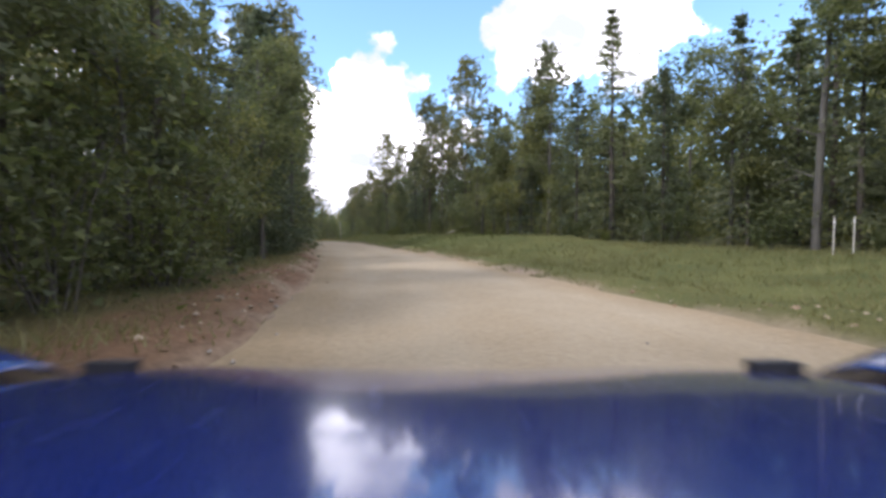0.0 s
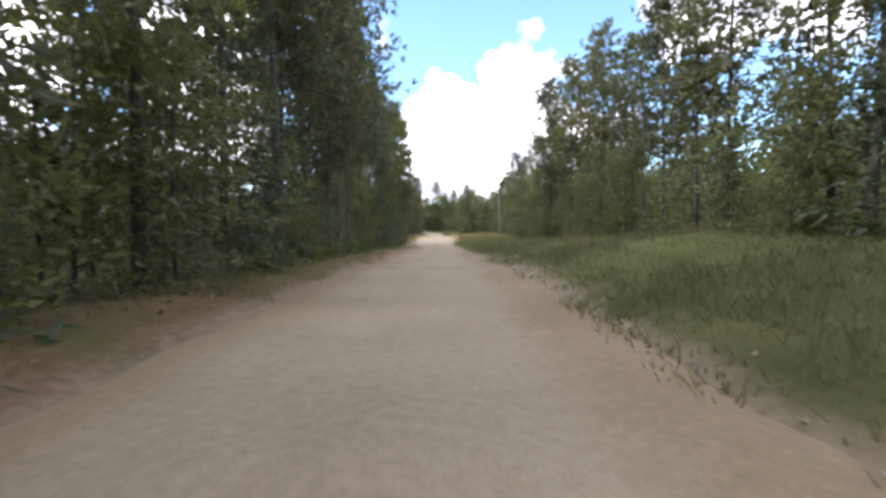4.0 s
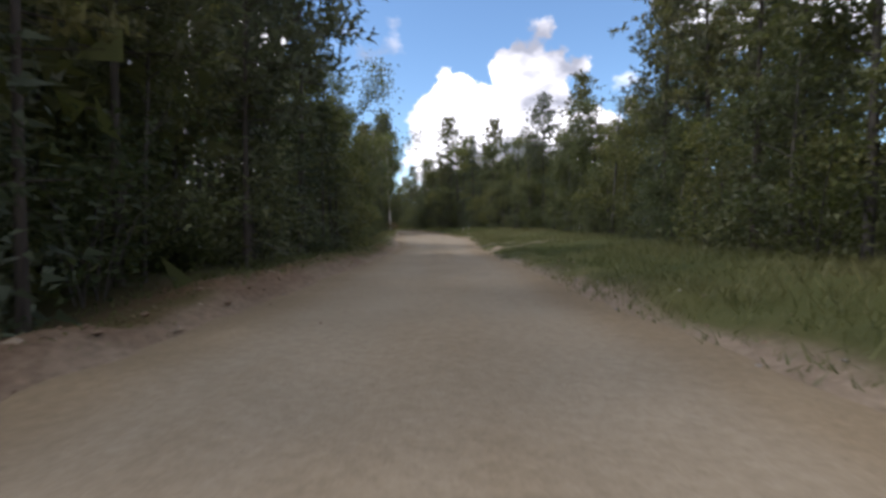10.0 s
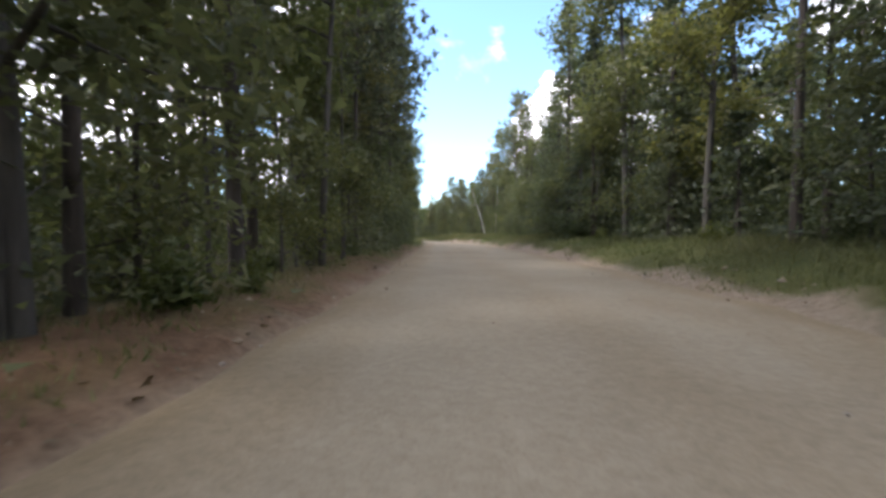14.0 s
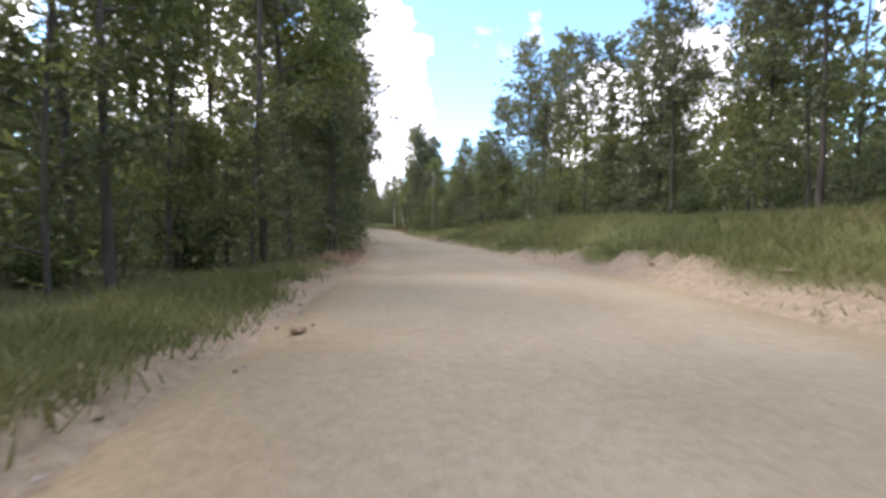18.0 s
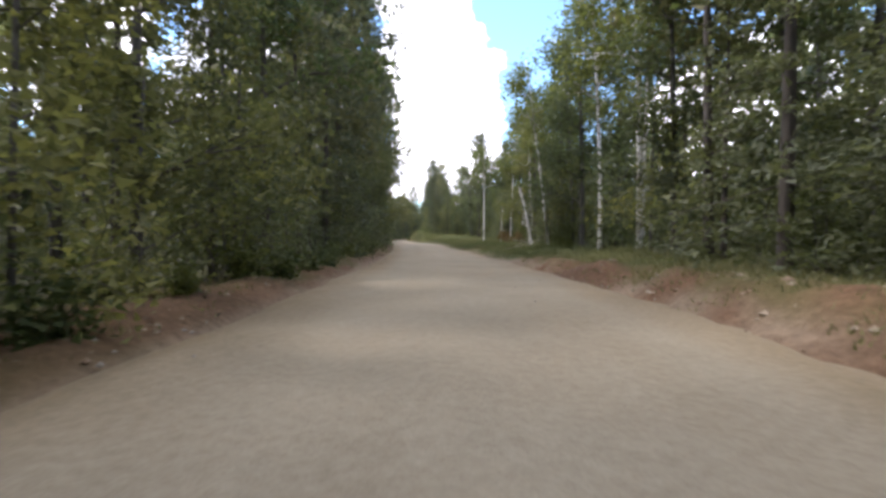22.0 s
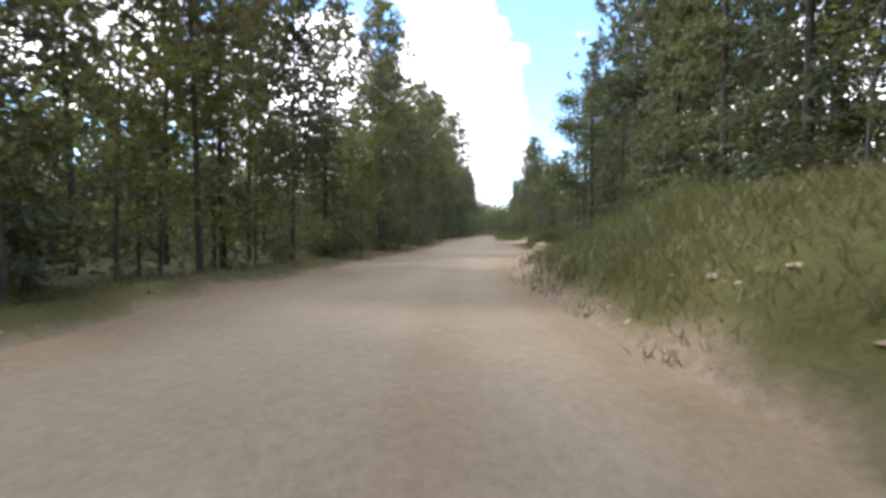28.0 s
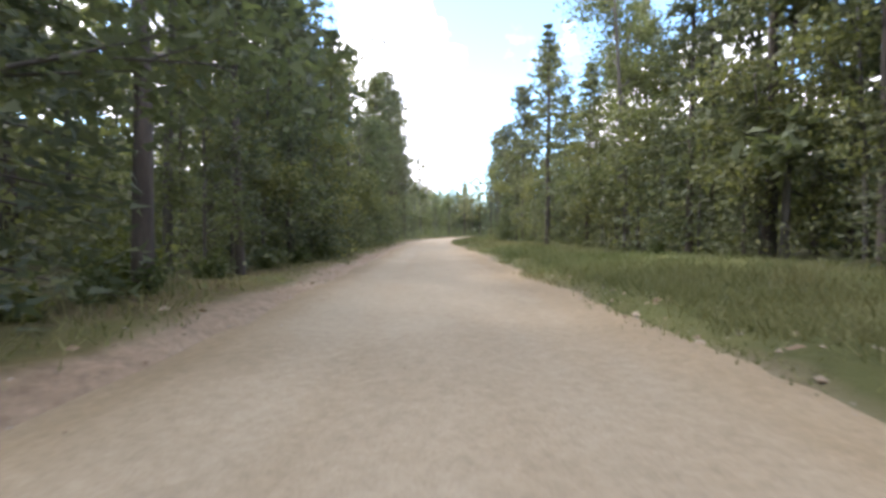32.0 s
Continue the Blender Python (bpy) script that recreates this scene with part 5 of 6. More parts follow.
def build_lumps():
    """Clods and slumped lumps of sand and turf on the eroded banks."""
    rng = np.random.default_rng(535)
    b = 1 / math.sqrt(2)
    ball = np.array([[1, 0, 0], [-1, 0, 0], [0, 1, 0], [0, -1, 0], [0, 0, 1], [0, 0, -.4], [b, b, 0], [-b, b, 0], [-b, -b, 0], [b, -b, 0],
                     [b, 0, b], [-b, 0, b], [0, b, b], [0, -b, b]], float)
    tri = np.array([[0, 6, 10], [6, 12, 10], [6, 2, 12], [10, 12, 4], [2, 7, 12], [7, 11, 12], [7, 1, 11], [12, 11, 4],
                    [1, 8, 11], [8, 13, 11], [8, 3, 13], [11, 13, 4], [3, 9, 13], [9, 10, 13], [9, 0, 10], [13, 10, 4]])
    for a, c, side, n, wide in ((166, 206, 1, 170, 1.2), (252, 285, -1, 230, 1.4), (346, 394, 1, 300, 1.5), (404, 424, -1, 130, 1.3), (452, 486, 1, 190, 1.6),
                                (505, 522, -1, 90, 1.2), (560, 620, 1, 330, 1.5), (655, 690, 1, 160, 1.1), (24, 60, -1, 120, 1.0), (96, 130, 1, 90, .8)):
        s = rng.uniform(a, c, n)
        d = side * (np.abs(edge(s, side)) + .1 + rng.random(n) * wide)
        p = spot(s, d)
        ok = track_mask(p[:, 0], p[:, 1], .8) < .2
        p = p[ok]
        m = len(p)
        r = rng.uniform(.03, .075, m) * np.where(rng.random(m) < .10, 1.5, 1)
        v = ball[None] * r[:, None, None] * rng.uniform(.65, 1.35, (m, 14, 1)) * [1.3, 1.3, .7]
        an = rng.uniform(0, 6.28, m)
        ca, sa = np.cos(an)[:, None], np.sin(an)[:, None]
        v = np.stack([v[..., 0] * ca - v[..., 1] * sa, v[..., 0] * sa + v[..., 1] * ca, v[..., 2]], -1) + p[:, None] - [0, 0, .045]
        f = (tri[None] + (np.arange(m) * 14)[:, None, None]).reshape(-1, 3)
        me = mesh_of("bank_clods", v.reshape(-1, 3), f, [M_SANDCLOD, M_CLOD], np.repeat((rng.random(m) < .35).astype(int), 16), True)
        tagged(new("bank_clods", me), "slumped clods of sand and turf on the eroded bank", "clods", "", "stuff")


def build_stones():
    """Pebbles and clods along the road's edges and here and there on it."""
    rng = np.random.default_rng(505)
    octa = np.array([[1, 0, 0], [-1, 0, 0], [0, 1, 0], [0, -1, 0], [0, 0, 1], [0, 0, -1]], float)
    tri = np.array([[0, 2, 4], [2, 1, 4], [1, 3, 4], [3, 0, 4], [2, 0, 5], [1, 2, 5], [3, 1, 5], [0, 3, 5]])
    n = 4200
    s = rng.uniform(-10, 720, n)
    side = np.where(rng.random(n) < .62, 1, -1)
    e = np.where(side > 0, EDGE_R(s), EDGE_L(s))
    off = np.where(rng.random(n) < .85, rng.normal(.25, .45, n), rng.uniform(-4, 0, n))
    d = e + side * off
    p = spot(s, d)
    r = rng.uniform(.012, .05, n) * np.where((STEEP_R(s) < .95) & (side > 0), .5, 1) * np.where(rng.random(n) < .06, 1.4, 1) * np.where(np.abs(off) < .9, 1.0, .55)
    v = octa[None] * r[:, None, None] * rng.uniform(.6, 1.3, (n, 6, 1)) * [1, 1, .65]
    a = rng.uniform(0, 6.28, n)
    ca, sa = np.cos(a)[:, None], np.sin(a)[:, None]
    v = np.stack([v[..., 0] * ca - v[..., 1] * sa, v[..., 0] * sa + v[..., 1] * ca, v[..., 2]], -1) + p[:, None] - np.where((STEEP_R(s) < .99) & (side > 0), .06, .01)[:, None, None] * [0, 0, 1]
    f = (tri[None] + (np.arange(n) * 6)[:, None, None]).reshape(-1, 3)
    me = mesh_of("loose_stones", v.reshape(-1, 3), f, [M_STONE, M_CLOD], np.repeat((rng.random(n) < .45).astype(int), 8))
    tagged(new("loose_stones", me), "small stones and earth clods scattered along the road's edges", "stones", "", "stuff")


def build_clumps():
    """Crumbs of dug sand along the banks, thickest where the spoil is highest."""
    rng = np.random.default_rng(515)
    octa = np.array([[1, 0, 0], [-1, 0, 0], [0, 1, 0], [0, -1, 0], [0, 0, 1], [0, 0, -1]], float)
    tri = np.array([[0, 2, 4], [2, 1, 4], [1, 3, 4], [3, 0, 4], [2, 0, 5], [1, 2, 5], [3, 1, 5], [0, 3, 5]])
    n = 16000
    s = rng.uniform(-10, 720, n)
    side = np.where(rng.random(n) < .55, 1, -1)
    heap = np.where(side > 0, SPOIL_R(s), SPOIL_L(s)) * (1 + .7 * wob(s * .3, side * 9.0))
    keep = rng.random(n) < np.clip(heap * 3 - .2, .04, 1)
    at = spot(s, np.where(side > 0, EDGE_R(s) + .5, EDGE_L(s) - .5))
    keep &= track_mask(at[:, 0], at[:, 1], 1.0) < .3
    s, side = s[keep], side[keep]
    n = len(s)
    e = np.where(side > 0, edge(s, 1), edge(s, -1))
    wide = np.where((side > 0) & ((s > 597) & (s < 622) | (s > 458) & (s < 487)), 2.0, .9)
    d = e + side * (.1 + rng.random(n) * wide)
    p = spot(s, d)
    r = rng.uniform(.02, .065, n) * np.where(rng.random(n) < .08, 1.7, 1) * np.where((STEEP_R(s) < .99) & (side > 0), .6, 1)
    v = octa[None] * r[:, None, None] * rng.uniform(.55, 1.4, (n, 6, 1)) * [1.2, 1.2, .7]
    a = rng.uniform(0, 6.28, n)
    ca, sa = np.cos(a)[:, None], np.sin(a)[:, None]
    v = np.stack([v[..., 0] * ca - v[..., 1] * sa, v[..., 0] * sa + v[..., 1] * ca, v[..., 2]], -1) + p[:, None] - np.where((STEEP_R(s) < .99) & (side > 0), .07, .015)[:, None, None] * [0, 0, 1]
    f = (tri[None] + (np.arange(n) * 6)[:, None, None]).reshape(-1, 3)
    me = mesh_of("sand_crumbs", v.reshape(-1, 3), f, [M_SANDCLOD, M_CLOD], np.repeat((rng.random(n) < .3).astype(int), 8))
    tagged(new("sand_crumbs", me), "crumbled sand and earth thrown up along the road's banks", "sand", "", "stuff")


def build_litter():
    """Dead leaves and twigs on the needle-strewn shoulder."""
    rng = np.random.default_rng(616)
    n = 15000
    s = rng.uniform(-5, 720, n)
    s = s[rng.random(n) < np.clip(MOULD_L(s) * 1.2 - .15, 0, 1)]
    d = edge(s, -1) - .15 - rng.random(len(s)) ** 1.3 * 2.2
    p = spot(s, d) + [0, 0, .012]
    p = p[track_mask(p[:, 0], p[:, 1], .5) < .05]
    sh = Shape()
    sh.tris(leaf_tris(rng, p, .085, 0, .8))
    tagged(new("leaf_litter", sh.mesh("leaf_litter", M_DRYLEAF)), "dead brown leaves and needles on the shaded shoulder", "litter", "", "stuff")


def brush(place, n, k, hgt, size):
    """Brush below a far belt of trees; place(rng, n) gives lengths and offsets."""
    rng = np.random.default_rng(n)
    s, d_ = place(rng, n)
    p = spot(s, d_)
    p = p[track_mask(p[:, 0], p[:, 1], 2.0) < .05]
    c = np.repeat(p, k, 0) + rng.normal(0, 1, (len(p) * k, 3)) * [.9, .9, 0]
    c[:, 2] += rng.uniform(0, 1, len(c)) * np.repeat(rng.uniform(.5, 1, len(p)) * hgt, k)
    sh = Shape()
    sh.tris(leaf_tris(rng, c, size, 0, .25))
    tagged(new("undergrowth", sh.mesh("undergrowth", M_LEAF)), "brush and saplings at the foot of the far trees", "undergrowth", "", "stuff")


def _field_belt(rng, n):
    d_ = -rng.uniform(7, 95, n)
    return 215 + .5 * np.minimum(-d_ - 6, 20) + .12 * np.maximum(-d_ - 26, 0) + rng.uniform(0, 9, n), d_


def _junction_belt(rng, n):
    d_ = rng.uniform(17, 62, n)
    return 654 + .16 * d_ + rng.uniform(0, 12, n), d_


def _gap_belt(rng, n):
    return rng.uniform(180, 222, n), rng.uniform(17.5, 25, n)


brush(_field_belt, 760, 26, 6.2, .7)
brush(_junction_belt, 620, 42, 5.5, .33)
brush(lambda rng, n: (rng.uniform(215, 226, n), rng.uniform(-25, -11, n)), 170, 30, 9.0, .45)
brush(_gap_belt, 230, 36, 5.0, .36)
brush(lambda rng, n: (rng.uniform(837, 850, n), rng.uniform(-45, 45, n)), 520, 20, 10.0, .9)
brush(lambda rng, n: (rng.uniform(136, 150, n), rng.uniform(-60, -10, n)), 220, 30, 2.6, .45)
build_thicket()
build_grass()
build_tall_grass()
build_lumps()
build_stones()
build_clumps()
build_litter()

# ---------------------------------------------------------------- single things by the road


def stand_up(name, s, d, label, category, turn=0.0, group="", tilt=0.0, up=0.0):
    """An Empty on the ground whose y axis runs along the road there."""
    p, n = frame_at(s)
    head = math.degrees(math.atan2(-n[1], -n[0])) + 180
    q = spot(s, d)
    e = new(name)
    e.matrix_world = pose(q[0], q[1], q[2] + up, tilt, 0, head + turn)
    return tagged(e, label, category, group)


def marker_post(s, d, h, r, label, tilt=0.0):
    """Slim post with a chamfered head and a cap band."""
    e = stand_up("marker_post", s, d, label, "post", 0, "marker posts in pairs", tilt)
    sh = Shape()
    sh.tube([(0, 0, -.3), (0, 0, h - .05), (0, 0, h)], [r, r, r * .6], 6)
    part("post", sh, M_POST, e)
    sh = Shape()
    sh.tube([(0, 0, h * .82), (0, 0, h * .92)], [r * 1.12, r * 1.12], 6)
    part("reflector_band", sh, M_WHITE, e, "pale band round the post")


for s, d, h, r in ((13.7, 13.2, 1.2, .02), (13.8, 14.0, 1.2, .02), (281.0, 6.7, .68, .032), (281.6, 7.7, .70, .022),
                   (412.0, 9.4, .6, .04), (413.0, 9.9, .6, .04), (602.0, 9.6, .75, .035), (604.0, 10.4, .75, .035), (266.5, 4.9, .35, .03)):
    marker_post(s, d, h, r, "slim bleached wooden marker post standing in the grass", random.uniform(-2, 2))


def kiosk(s, d, turn):
    """White boxed hut raised on masonry piers, with a small lean-to beside it."""
    e = stand_up("raised_hut", s, d, "white boxed hut raised on pale piers in the field", "hut", turn)
    w, l, z0, z1 = 2.75, 2.1, .98, 2.15
    sh = Shape()
    sh.box(-w / 2, -l / 2, z0, w / 2, l / 2, z1)
    part("wall", sh, M_WHITE, e)
    for k in range(9):
        x = -w / 2 + .3 * k + .17
        sh = Shape()
        sh.box(x - .012, -l / 2 - .012, z0 + .02, x + .012, -l / 2 - .002, z1 - .02)
        part("batten", sh, M_WHITE, e)
    for k in range(7):
        y = -l / 2 + .3 * k + .15
        sh = Shape()
        sh.box(w / 2 + .002, y - .012, z0 + .02, w / 2 + .012, y + .012, z1 - .02)
        part("batten", sh, M_WHITE, e)
    # dark box, inset on all sides, fills the room between the piers
    sh = Shape()
    sh.box(-w / 2 + .5, -l / 2 + .5, -.4, w / 2 - .5, l / 2 - .5, z0 - .12)
    part("inset_box", sh, M_DARKMETAL, e, "dark box set in between the piers")
    sh = Shape()
    sh.box(-w / 2 - .06, -l / 2 - .06, z1, w / 2 + .06, l / 2 + .06, z1 + .07)
    part("roof", sh, M_DARKMETAL, e, "thin grey roof sheet")
    sh = Shape()
    sh.box(-w / 2 - .03, -l / 2 - .03, z0 - .10, w / 2 + .03, l / 2 + .03, z0 - .003)
    part("floor_beam", sh, M_DEADWOOD, e, "weathered timber rim")
    for x in (-w / 2 + .2, -.35, .42, w / 2 - .2):
        for y in (-l / 2 + .2, l / 2 - .2):
            sh = Shape()
            sh.box(x - .16, y - .16, -.5, x + .16, y + .16, z0 - .11)
            part("pier", sh, M_WHITE, e)
    sh = Shape()
    sh.box(w / 2 + .15, -.4, -.4, w / 2 + .55, .4, 1.3)
    part("lean_to", sh, M_DEADWOOD, e, "small grey lean-to")
    sh = Shape()
    sh.tube([(w / 2 + .75, -.5, -.4), (w / 2 + .75, -.5, 2.4)], [.05, .045], 6)
    part("pole", sh, M_DEADWOOD, e, "thin grey pole")


kiosk(190.5, -21.0, -31.0)


def drum(s, d, h, r, m, label):
    e = stand_up("drum", s, d, label, "drum")
    sh = Shape()
    sh.tube([(0, 0, -.1), (0, 0, h * .32), (0, 0, h * .34), (0, 0, h * .36), (0, 0, h * .66), (0, 0, h * .68), (0, 0, h * .70), (0, 0, h)],
            [r, r, r * 1.05, r, r, r * 1.05, r, r], 12)
    part("barrel", sh, m, e)
    sh = Shape()
    sh.tube([(0, 0, h), (0, 0, h + .02)], [r * 1.03, r * 1.03], 12)
    part("rim", sh, M_DARKMETAL, e)


drum(186.0, -14.2, .55, .14, M_WHITE, "small white marker drum standing in the field grass")
drum(196.0, -31.0, .9, .28, M_WHITE, "white drum beside the track in the field")
drum(197.5, -32.5, .8, .28, M_DARKMETAL, "dark metal drum beside the track in the field")
drum(204.0, -29.0, .9, .2, M_DARKMETAL, "dark metal drum near the edge of the field")


def broken_birch(s, d):
    e = stand_up("broken_birch", s, d, "snapped birch trunk with peeling white bark, leaning", "tree")
    rng = np.random.default_rng(9)
    sh = Shape()
    line = np.array([(0, 0, -.3), (-.05, 0, .5), (-.2, .05, 1.4), (-.32, .1, 2.0), (-.50, .1, 2.9), (-.72, .15, 3.7), (-.80, .15, 4.0)], float)
    sh.tube(line, [.10, .088, .085, .098, .082, .095, .04], 9)
    part("trunk", sh, M_BIRCH, e, "", True)
    sh = Shape()
    for a in np.linspace(0, 6.28, 7)[:-1]:
        sh.tube([(-.74 + .08 * math.cos(a), .15 + .08 * math.sin(a), 3.75), (-.8 + .1 * math.cos(a), .15 + .1 * math.sin(a), 4.05 + .2 * rng.random())], [.035, .004], 3)
    part("splinters", sh, M_DEADWOOD, e, "torn pale splinters at the break")
    sh = Shape()
    sh.tube([(-.2, .05, 1.4), (-.55, .3, 1.6), (-.5, .35, 2.3)], [.05, .04, .01], 5)
    part("branch_stub", sh, M_BIRCH, e)


def earth_clod(s, d, size, seed):
    """A clod of dug sand with dead grass roots, dropped by the grader."""
    rng = np.random.default_rng(seed)
    bm = bmesh.new()
    bmesh.ops.create_icosphere(bm, subdivisions=3, radius=1.0)
    lump = rng.normal(0, 1, (5, 3))
    for v in bm.verts:
        k = 1 + .16 * sum(math.sin(2.2 * v.co.dot(Vector(w)) + j) for j, w in enumerate(lump)) / 2 + rng.uniform(-.05, .05)
        v.co = Vector((v.co.x * 1.35 * k, v.co.y * k, max(v.co.z * .5 * k, -.18)))
    me = bpy.data.meshes.new("earth_clod")
    bm.to_mesh(me)
    bm.free()
    me.materials.append(M_CLOD)
    p = spot(s, d)
    ob = new("earth_clod", me)
    ob.matrix_world = pose(p[0], p[1], p[2] + .1 * size, 0, 0, float(rng.uniform(0, 360))) @ Matrix.Diagonal((size, size, size, 1))
    tagged(ob, "brown clod of earth lying on the sandy road", "clod", "clods on the road")


for i, (s, d, size) in enumerate(((375.5, 2.3, .15), (376.2, 3.5, .2), (373.9, 2.9, .1), (377.8, 2.0, .08), (383.6, -1.5, .09), (434.9, 3.9, .16), (436.2, 3.6, .08), (438.0, 3.5, .07))):
    earth_clod(s, d, size, 900 + i)


def fallen_branch(s, d, turn, size, m, label, leafy=None, lift=0.0):
    """A dropped limb with side twigs, lying on the verge."""
    e = stand_up("fallen_branch", s, d, label, "branch", turn)
    rng = np.random.default_rng(int(s))
    sh = Shape()
    line = np.array([(0, 0, .03), (.9, .1, .28), (1.9, .05, .55), (2.8, .3, .62), (3.6, .35, .95)]) * size
    line[1:, 2] += lift
    sh.tube(line, np.array([.07, .06, .05, .035, .012]) * size, 6)
    part("limb", sh, m, e, "", True)
    ends = []
    for k in range(7):
        q = rng.uniform(.35, .95)
        p = np.array([np.interp(q * 3.6 * size, line[:, 0], line[:, i]) for i in range(3)])
        w = unit(np.array([.8, rng.normal(0, .7), rng.uniform(.1, .8)]))
        sh = Shape()
        tip = p + w * rng.uniform(.6, 1.4) * size
        sh.tube([p, (p + tip) / 2 + [0, 0, .06], tip], [.025 * size, .018 * size, .004], 4, False)
        part("twig", sh, m, e)
        ends.append(tip)
    if leafy:
        ends = np.array(ends)
        c = ends[rng.integers(0, len(ends), 420)] + rng.normal(0, .3 * size, (420, 3))
        c[:, 2] = np.abs(c[:, 2])
        sh = Shape()
        sh.tris(leaf_tris(rng, c, .16))
        part("leaves", sh, leafy, e, "withered reddish-brown leaves")


broken_birch(494.5, 6.9)
fallen_branch(496.3, 4.9, -6.0, .75, M_DEADWOOD, "bare grey limb lying from the snapped birch to the grass")
fallen_branch(496.5, 7.8, 160.0, .6, M_DEADWOOD, "fallen birch branch with withered brown leaves on the ground", M_DRYLEAF)
fallen_branch(495.2, 8.2, 60.0, .5, M_GREYBARK, "heap of fallen twigs with withered brown leaves", M_DRYLEAF)
fallen_branch(280.2, -6.1, 34.0, .85, M_DEADWOOD, "pale fallen branch with withered leaves propped on the herbs", M_DRYLEAF, .38)
fallen_branch(50.4, -5.0, 15.0, .4, M_DEADWOOD, "small grey branch lying on the needle litter")
fallen_branch(46.0, 9.0, 20.0, 1.2, M_DEADWOOD, "long grey fallen limb at the wood's edge")
fallen_branch(529.0, -5.2, 10.0, .35, M_DEADWOOD, "short pale branch lying on the bank")
fallen_branch(530.0, -7.6, 60.0, .75, M_DEADWOOD, "grey fallen limb propped among the trunks")
fallen_branch(527.5, -7.8, -20.0, .6, M_DEADWOOD, "weathered fallen limb on the forest floor")
fallen_branch(516.0, -5.6, -70.0, .9, M_DEADWOOD, "grey fallen limb lying on the bank")


def lone_snag(s, d, h, r, m, label, tilt=0.0):
    e = stand_up("dead_tree", s, d, label, "tree", 0, "", tilt)
    part("trunk", snag(int(s), h, r), m, e, "", True)


lone_snag(443.7, 6.3, 8.2, .055, M_DEADWOOD, "thin bare dead trunk standing at the grass edge")
lone_snag(373.0, 10.2, 10.5, .05, M_DEADWOOD, "leaning pale dead trunk before dark trees", 4)
lone_snag(177.7, 12.3, 7.2, .085, M_DEADWOOD, "bare dead tree standing before the wood", 2)
lone_snag(525.5, -8.0, 2.7, .10, M_DEADWOOD, "broken grey stub of a dead trunk", 3)
lone_snag(528.0, -7.0, 2.9, .07, M_DEADWOOD, "thin broken dead trunk at the wood's edge", -2)
lone_snag(504.0, 9.0, 6.5, .07, M_BIRCH, "broken white birch pole among the trees", -6)
lone_snag(511.1, 7.9, 3.6, .06, M_BIRCH, "short leaning white birch pole", 7)

# trees that stand out singly: kind, place, scale
for k, s, d, sc, w in (("birch", 518.5, 7.4, 1.0, 0), ("birch", 512.3, 9.2, .95, 1), ("birch", 499.0, 10.4, 1.05, 2), 
                       ("aspen", 288.5, -4.9, 1.0, 0), ("aspen", 290.4, -5.4, .9, 1), ("aspen", 293.0, -6.6, 1.0, 0), ("aspen", 287.0, -9.5, 1.0, 1),
                       ("fir", 212.2, -5.0, .72, 2), ("pine", 218.5, -10.4, .84, 0), ("pine", 221.0, -13.0, .8, 1), ("fir", 216.0, -7.0, .85, 1),
                       ("leafy", 213.2, 6.8, .72, 0), ("pine", 214.0, 8.2, .58, 1), ("fir", 216.5, 11.0, .68, 0), ("leafy", 219.0, 10.0, .75, 1),
                       ("leafy", 6.5, -5.6, .8, 0), ("leafy", 10.5, -6.4, .9, 1), ("bush", 6.5, -4.6, 1.0, 3), ("bush", 9.5, -4.8, 1.1, 2), ("bush", 636.2, 5.5, .45, 0), ("bush", 637.6, 6.2, .5, 1), ("bush", 639.0, 7.0, .55, 2), ("bush", 640.5, 8.1, .5, 3), ("bush", 638.4, 8.2, .6, 1), ("leafy", 294.5, -4.4, 1.1, 0), ("leafy", 298.5, -4.2, 1.1, 2), ("bush", 279.5, -7.8, .7, 1), ("bush", 281.0, -8.8, .75, 2), ("bush", 260.0, -6.3, .62, 1), ("bush", 261.4, -7.0, .7, 0),
                       ("leafy", 247.0, -9.6, 1.2, 2), ("leafy", 249.6, -11.2, 1.25, 1), ("leafy", 252.0, -12.5, 1.15, 0), ("oak", 241.5, -6.0, 1.0, 0), ("leafy", 625.6, 8.0, 1.15, 1), ("fir", 623.4, 8.6, 1.15, 2), ("leafy", 627.4, 8.9, 1.2, 2), ("fern", 680.7, -5.5, 1.25, 0), ("fir", 701.0, 7.2, 1.12, 2), ("fir", 662.0, 9.0, .9, 1)):
    plant(k, s, d, sc, None, w)

# ---------------------------------------------------------------- the blue car at the start of the drive


def car_mats():
    m, nt, b = mat("blue_car_paint", 0.22)
    n = tex(nt, 3.0, 5.0)
    dust = tex(nt, 22.0, 6.0, 0.7)
    nt.links.new(mixc(nt, 1.0, (0.006, 0.016, 0.125), ramp(nt, n, [(0.3, (0.85, 0.85, 0.9)), (0.7, (1.1, 1.1, 1.05))]), "MULTIPLY"), b.inputs["Base Color"])
    b.inputs["Coat Weight"].default_value, b.inputs["Coat Roughness"].default_value = 0.7, 0.05
    nt.links.new(ramp(nt, dust, [(0.4, (0.18, 0.18, 0.18)), (0.75, (0.32, 0.32, 0.32))]), b.inputs["Roughness"])
    g, gt, gb = mat("tinted_glass", 0.05)
    gb.inputs["Base Color"].default_value = (0.02, 0.025, 0.03, 1)
    return m, g


M_PAINT, M_GLASS = car_mats()
M_RUBBER = plain_mat("tyre_rubber", (0.03, 0.03, 0.03), 0.85)
M_RIM = plain_mat("pale_wheel_rim", (0.6, 0.6, 0.6), 0.35, 0.8)
M_BLACK = plain_mat("black_plastic", (0.02, 0.02, 0.022), 0.5)
M_LAMP = plain_mat("clear_lamp_glass", (0.55, 0.57, 0.6), 0.1)


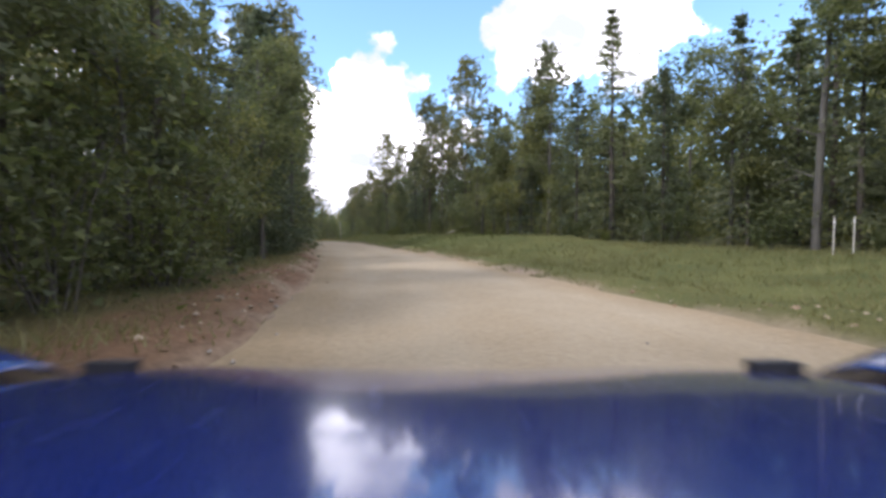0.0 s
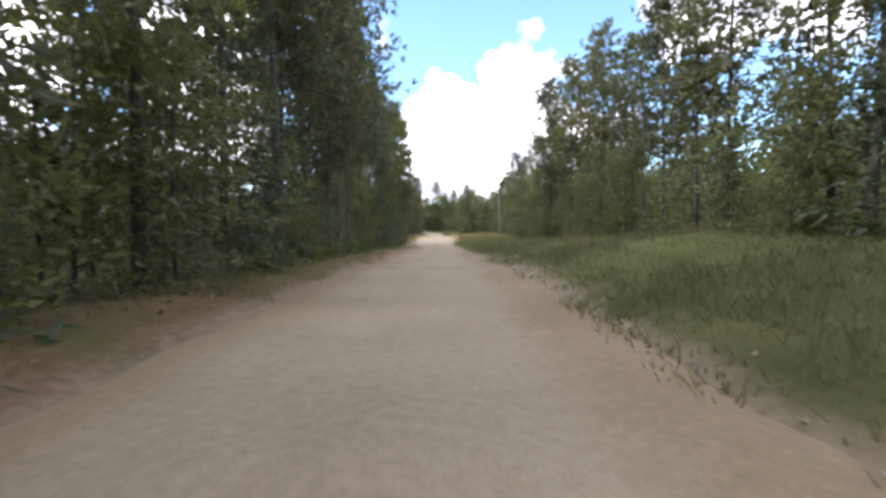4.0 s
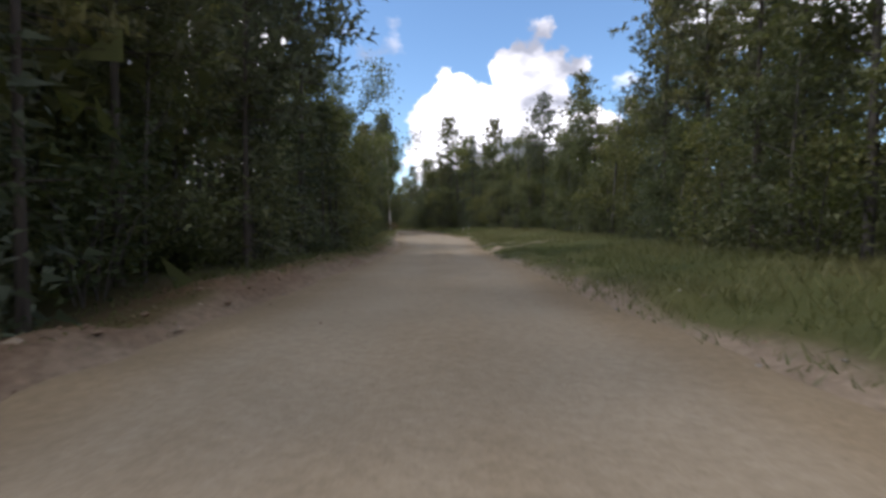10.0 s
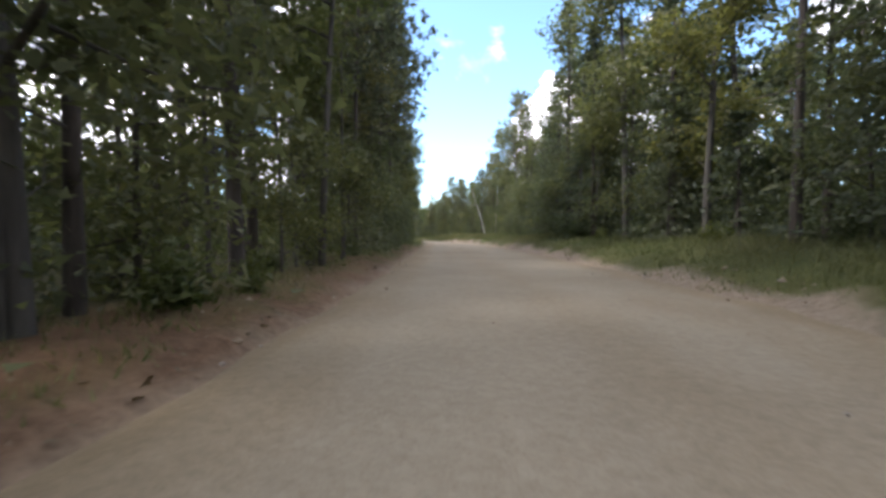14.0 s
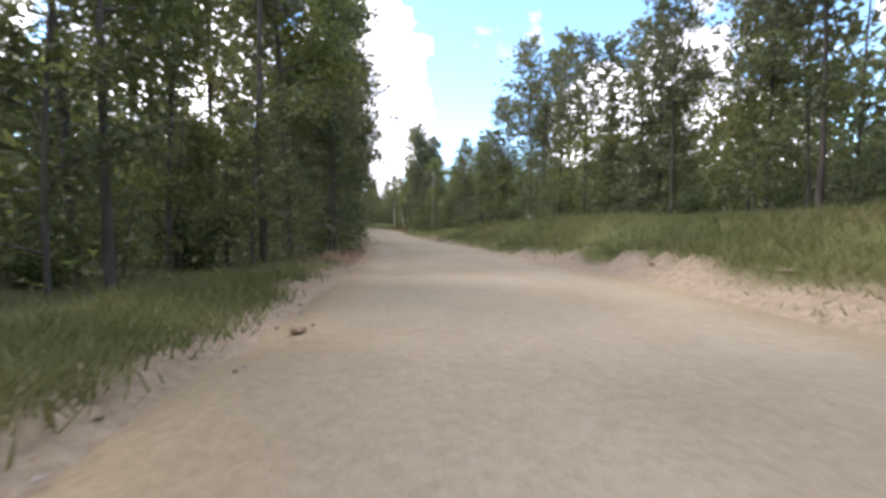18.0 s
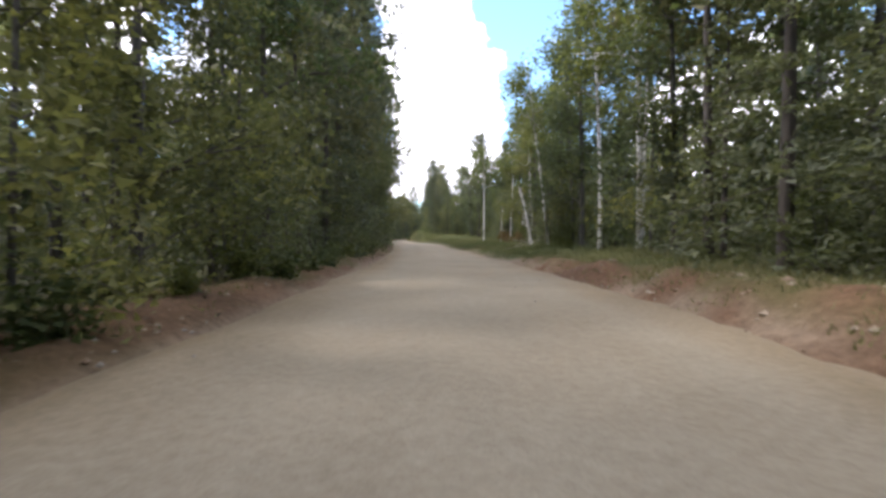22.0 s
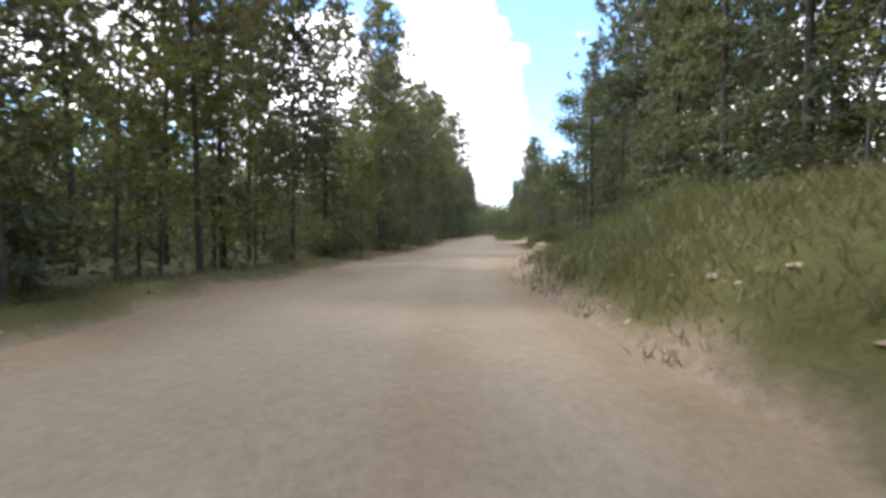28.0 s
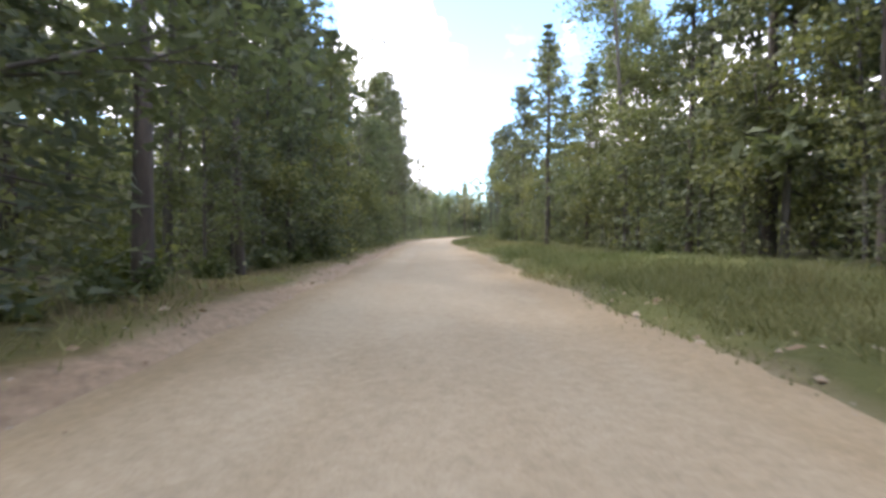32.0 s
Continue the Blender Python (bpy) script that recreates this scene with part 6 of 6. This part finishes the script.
def sheet(fn, us, vs, thick=.004):
    """A thin pressed panel from a height function over u (across) and v (along)."""
    sh = Shape()
    u, v = np.meshgrid(us, vs)
    top = fn(u, v)
    pts = np.stack([u, v, top], -1).reshape(-1, 3)
    k = len(pts)
    f = grid_faces(len(vs), len(us))
    sh.v += [pts, pts - [0, 0, thick]]
    sh.q += [f, f[:, ::-1] + k]
    rim = list(range(len(us))) + [len(us) * (i + 1) - 1 for i in range(1, len(vs))] + list(range(k - 2, k - len(us) - 1, -1)) + [len(us) * i for i in range(len(vs) - 2, 0, -1)]
    sh.q.append(np.array([[rim[i], rim[i] + k, rim[(i + 1) % len(rim)] + k, rim[(i + 1) % len(rim)]] for i in range(len(rim))]))
    sh.n += 2 * k
    return sh


def build_car():
    """Built round the windscreen's foot: x across, y ahead, z up from the eye's height."""
    t, x, y, z, tilt, head = ROWS[0]
    e = new("car")
    e.matrix_world = pose(x, y, z, -1.2, 0, head)
    tagged(e, "glossy dark blue car standing on the gravel road", "car")

    def bonnet(u, v):
        """Falls away ever more steeply to the front, later towards the sides."""
        k = np.clip(np.abs(u) / .45, 0, 1) ** 1.5
        w = v - .15 * k - .39
        fall = .12 * w + np.where(w > 0, .137, .175) * w ** 2 + 2.2 * np.clip(v - .90, 0, 1) ** 2
        return -.137 - .028 * k - fall - .03 * (np.abs(u) / .72) ** 6

    part("bonnet", sheet(bonnet, np.linspace(-.70, .70, 41), np.linspace(-.22, 1.02, 40)), M_PAINT, e, "", True)
    for sx in (-1, 1):
        def wing(u, v, sx=sx):
            a = np.abs(u)
            return -.225 + .095 * np.exp(-((a - .85) / .13) ** 2) * np.exp(-((v - .50) / .55) ** 2) - .9 * np.clip(a - .90, 0, 1) ** 1.2 - .18 * np.clip((v - .78) / .3, 0, 1) ** 2
        us = np.linspace(.715, 1.02, 14) * sx
        part("wing", sheet(wing, us if sx > 0 else us[::-1], np.linspace(-.3, 1.05, 24)), M_PAINT, e, "", True)
        sh = Shape()
        sh.box(min(sx * .515, sx * .585), .79, -.215, max(sx * .515, sx * .585), .81, -.192)
        sh.tube([(sx * .60, .80, -.235), (sx * .60, .80, -.194)], [.009, .009], 8)
        part("bonnet_catch", sh, M_BLACK, e, "small dark bonnet catch")
        sh = Shape()
        sh.tube([(sx * .66, 1.00, -.50), (sx * .66, 1.06, -.50), (sx * .66, 1.085, -.50)], [.12, .115, .05], 14)
        part("headlight", sh, M_LAMP, e)
        sh = Shape()
        sh.box(min(sx * .985, sx * 1.02), -2.9, -1.0, max(sx * .985, sx * 1.02), -.31, -.33)
        part("side_panel", sh, M_PAINT, e)
        sh = Shape()
        sh.quads([[(sx * .96, -.42, -.32), (sx * .96, -2.5, -.32), (sx * .78, -2.2, .19), (sx * .78, -1.0, .19)]])
        sh.quads([[(sx * .955, -.42, -.32), (sx * .775, -1.0, .19), (sx * .775, -2.2, .19), (sx * .955, -2.5, -.32)]])
        part("side_window", sh, M_GLASS, e)
        for wy in (.42, -2.15):
            wh = Shape()
            wh.tube([(sx * .80, wy, -.89), (sx * .82, wy, -.89), (sx * .98, wy, -.89), (sx * 1.0, wy, -.89)], [.27, .31, .31, .27], 24)
            tyre = part("tyre", wh, M_RUBBER, e, "", True)
            rim = Shape()
            rim.tube([(sx * .9, wy, -.89), (sx * 1.005, wy, -.89)], [.20, .20], 16)
            part("rim", rim, M_RIM, tyre)
    sh = Shape()
    sh.box(-.92, 1.0, -.98, .92, 1.16, -.58)
    part("bumper", sh, M_PAINT, e)
    sh = Shape()
    sh.box(-.95, -2.95, -1.0, .95, .95, -.60)
    part("floor_pan", sh, M_BLACK, e)
    sh = Shape()
    sh.quads([[(-.72, -.28, -.16), (.72, -.28, -.16), (.64, -1.0, .21), (-.64, -1.0, .21)]])
    sh.quads([[(-.72, -.285, -.165), (-.64, -1.005, .205), (.64, -1.005, .205), (.72, -.285, -.165)]])
    part("windscreen", sh, M_GLASS, e)
    part("roof", sheet(lambda u, v: .235 - .05 * (u / .78) ** 2 - .03 * ((v + 1.6) / .6) ** 2, np.linspace(-.78, .78, 13), np.linspace(-2.25, -.98, 10), .03), M_PAINT, e, "", True)
    sh = Shape()
    sh.quads([[(.7, -2.22, .18), (.84, -2.75, -.28), (-.84, -2.75, -.28), (-.7, -2.22, .18)]])
    sh.quads([[(.7, -2.215, .175), (-.7, -2.215, .175), (-.84, -2.745, -.285), (.84, -2.745, -.285)]])
    part("rear_window", sh, M_GLASS, e)
    sh = Shape()
    sh.box(-.96, -2.96, -1.0, .96, -2.70, -.30)
    part("tailgate", sh, M_PAINT, e)


build_car()
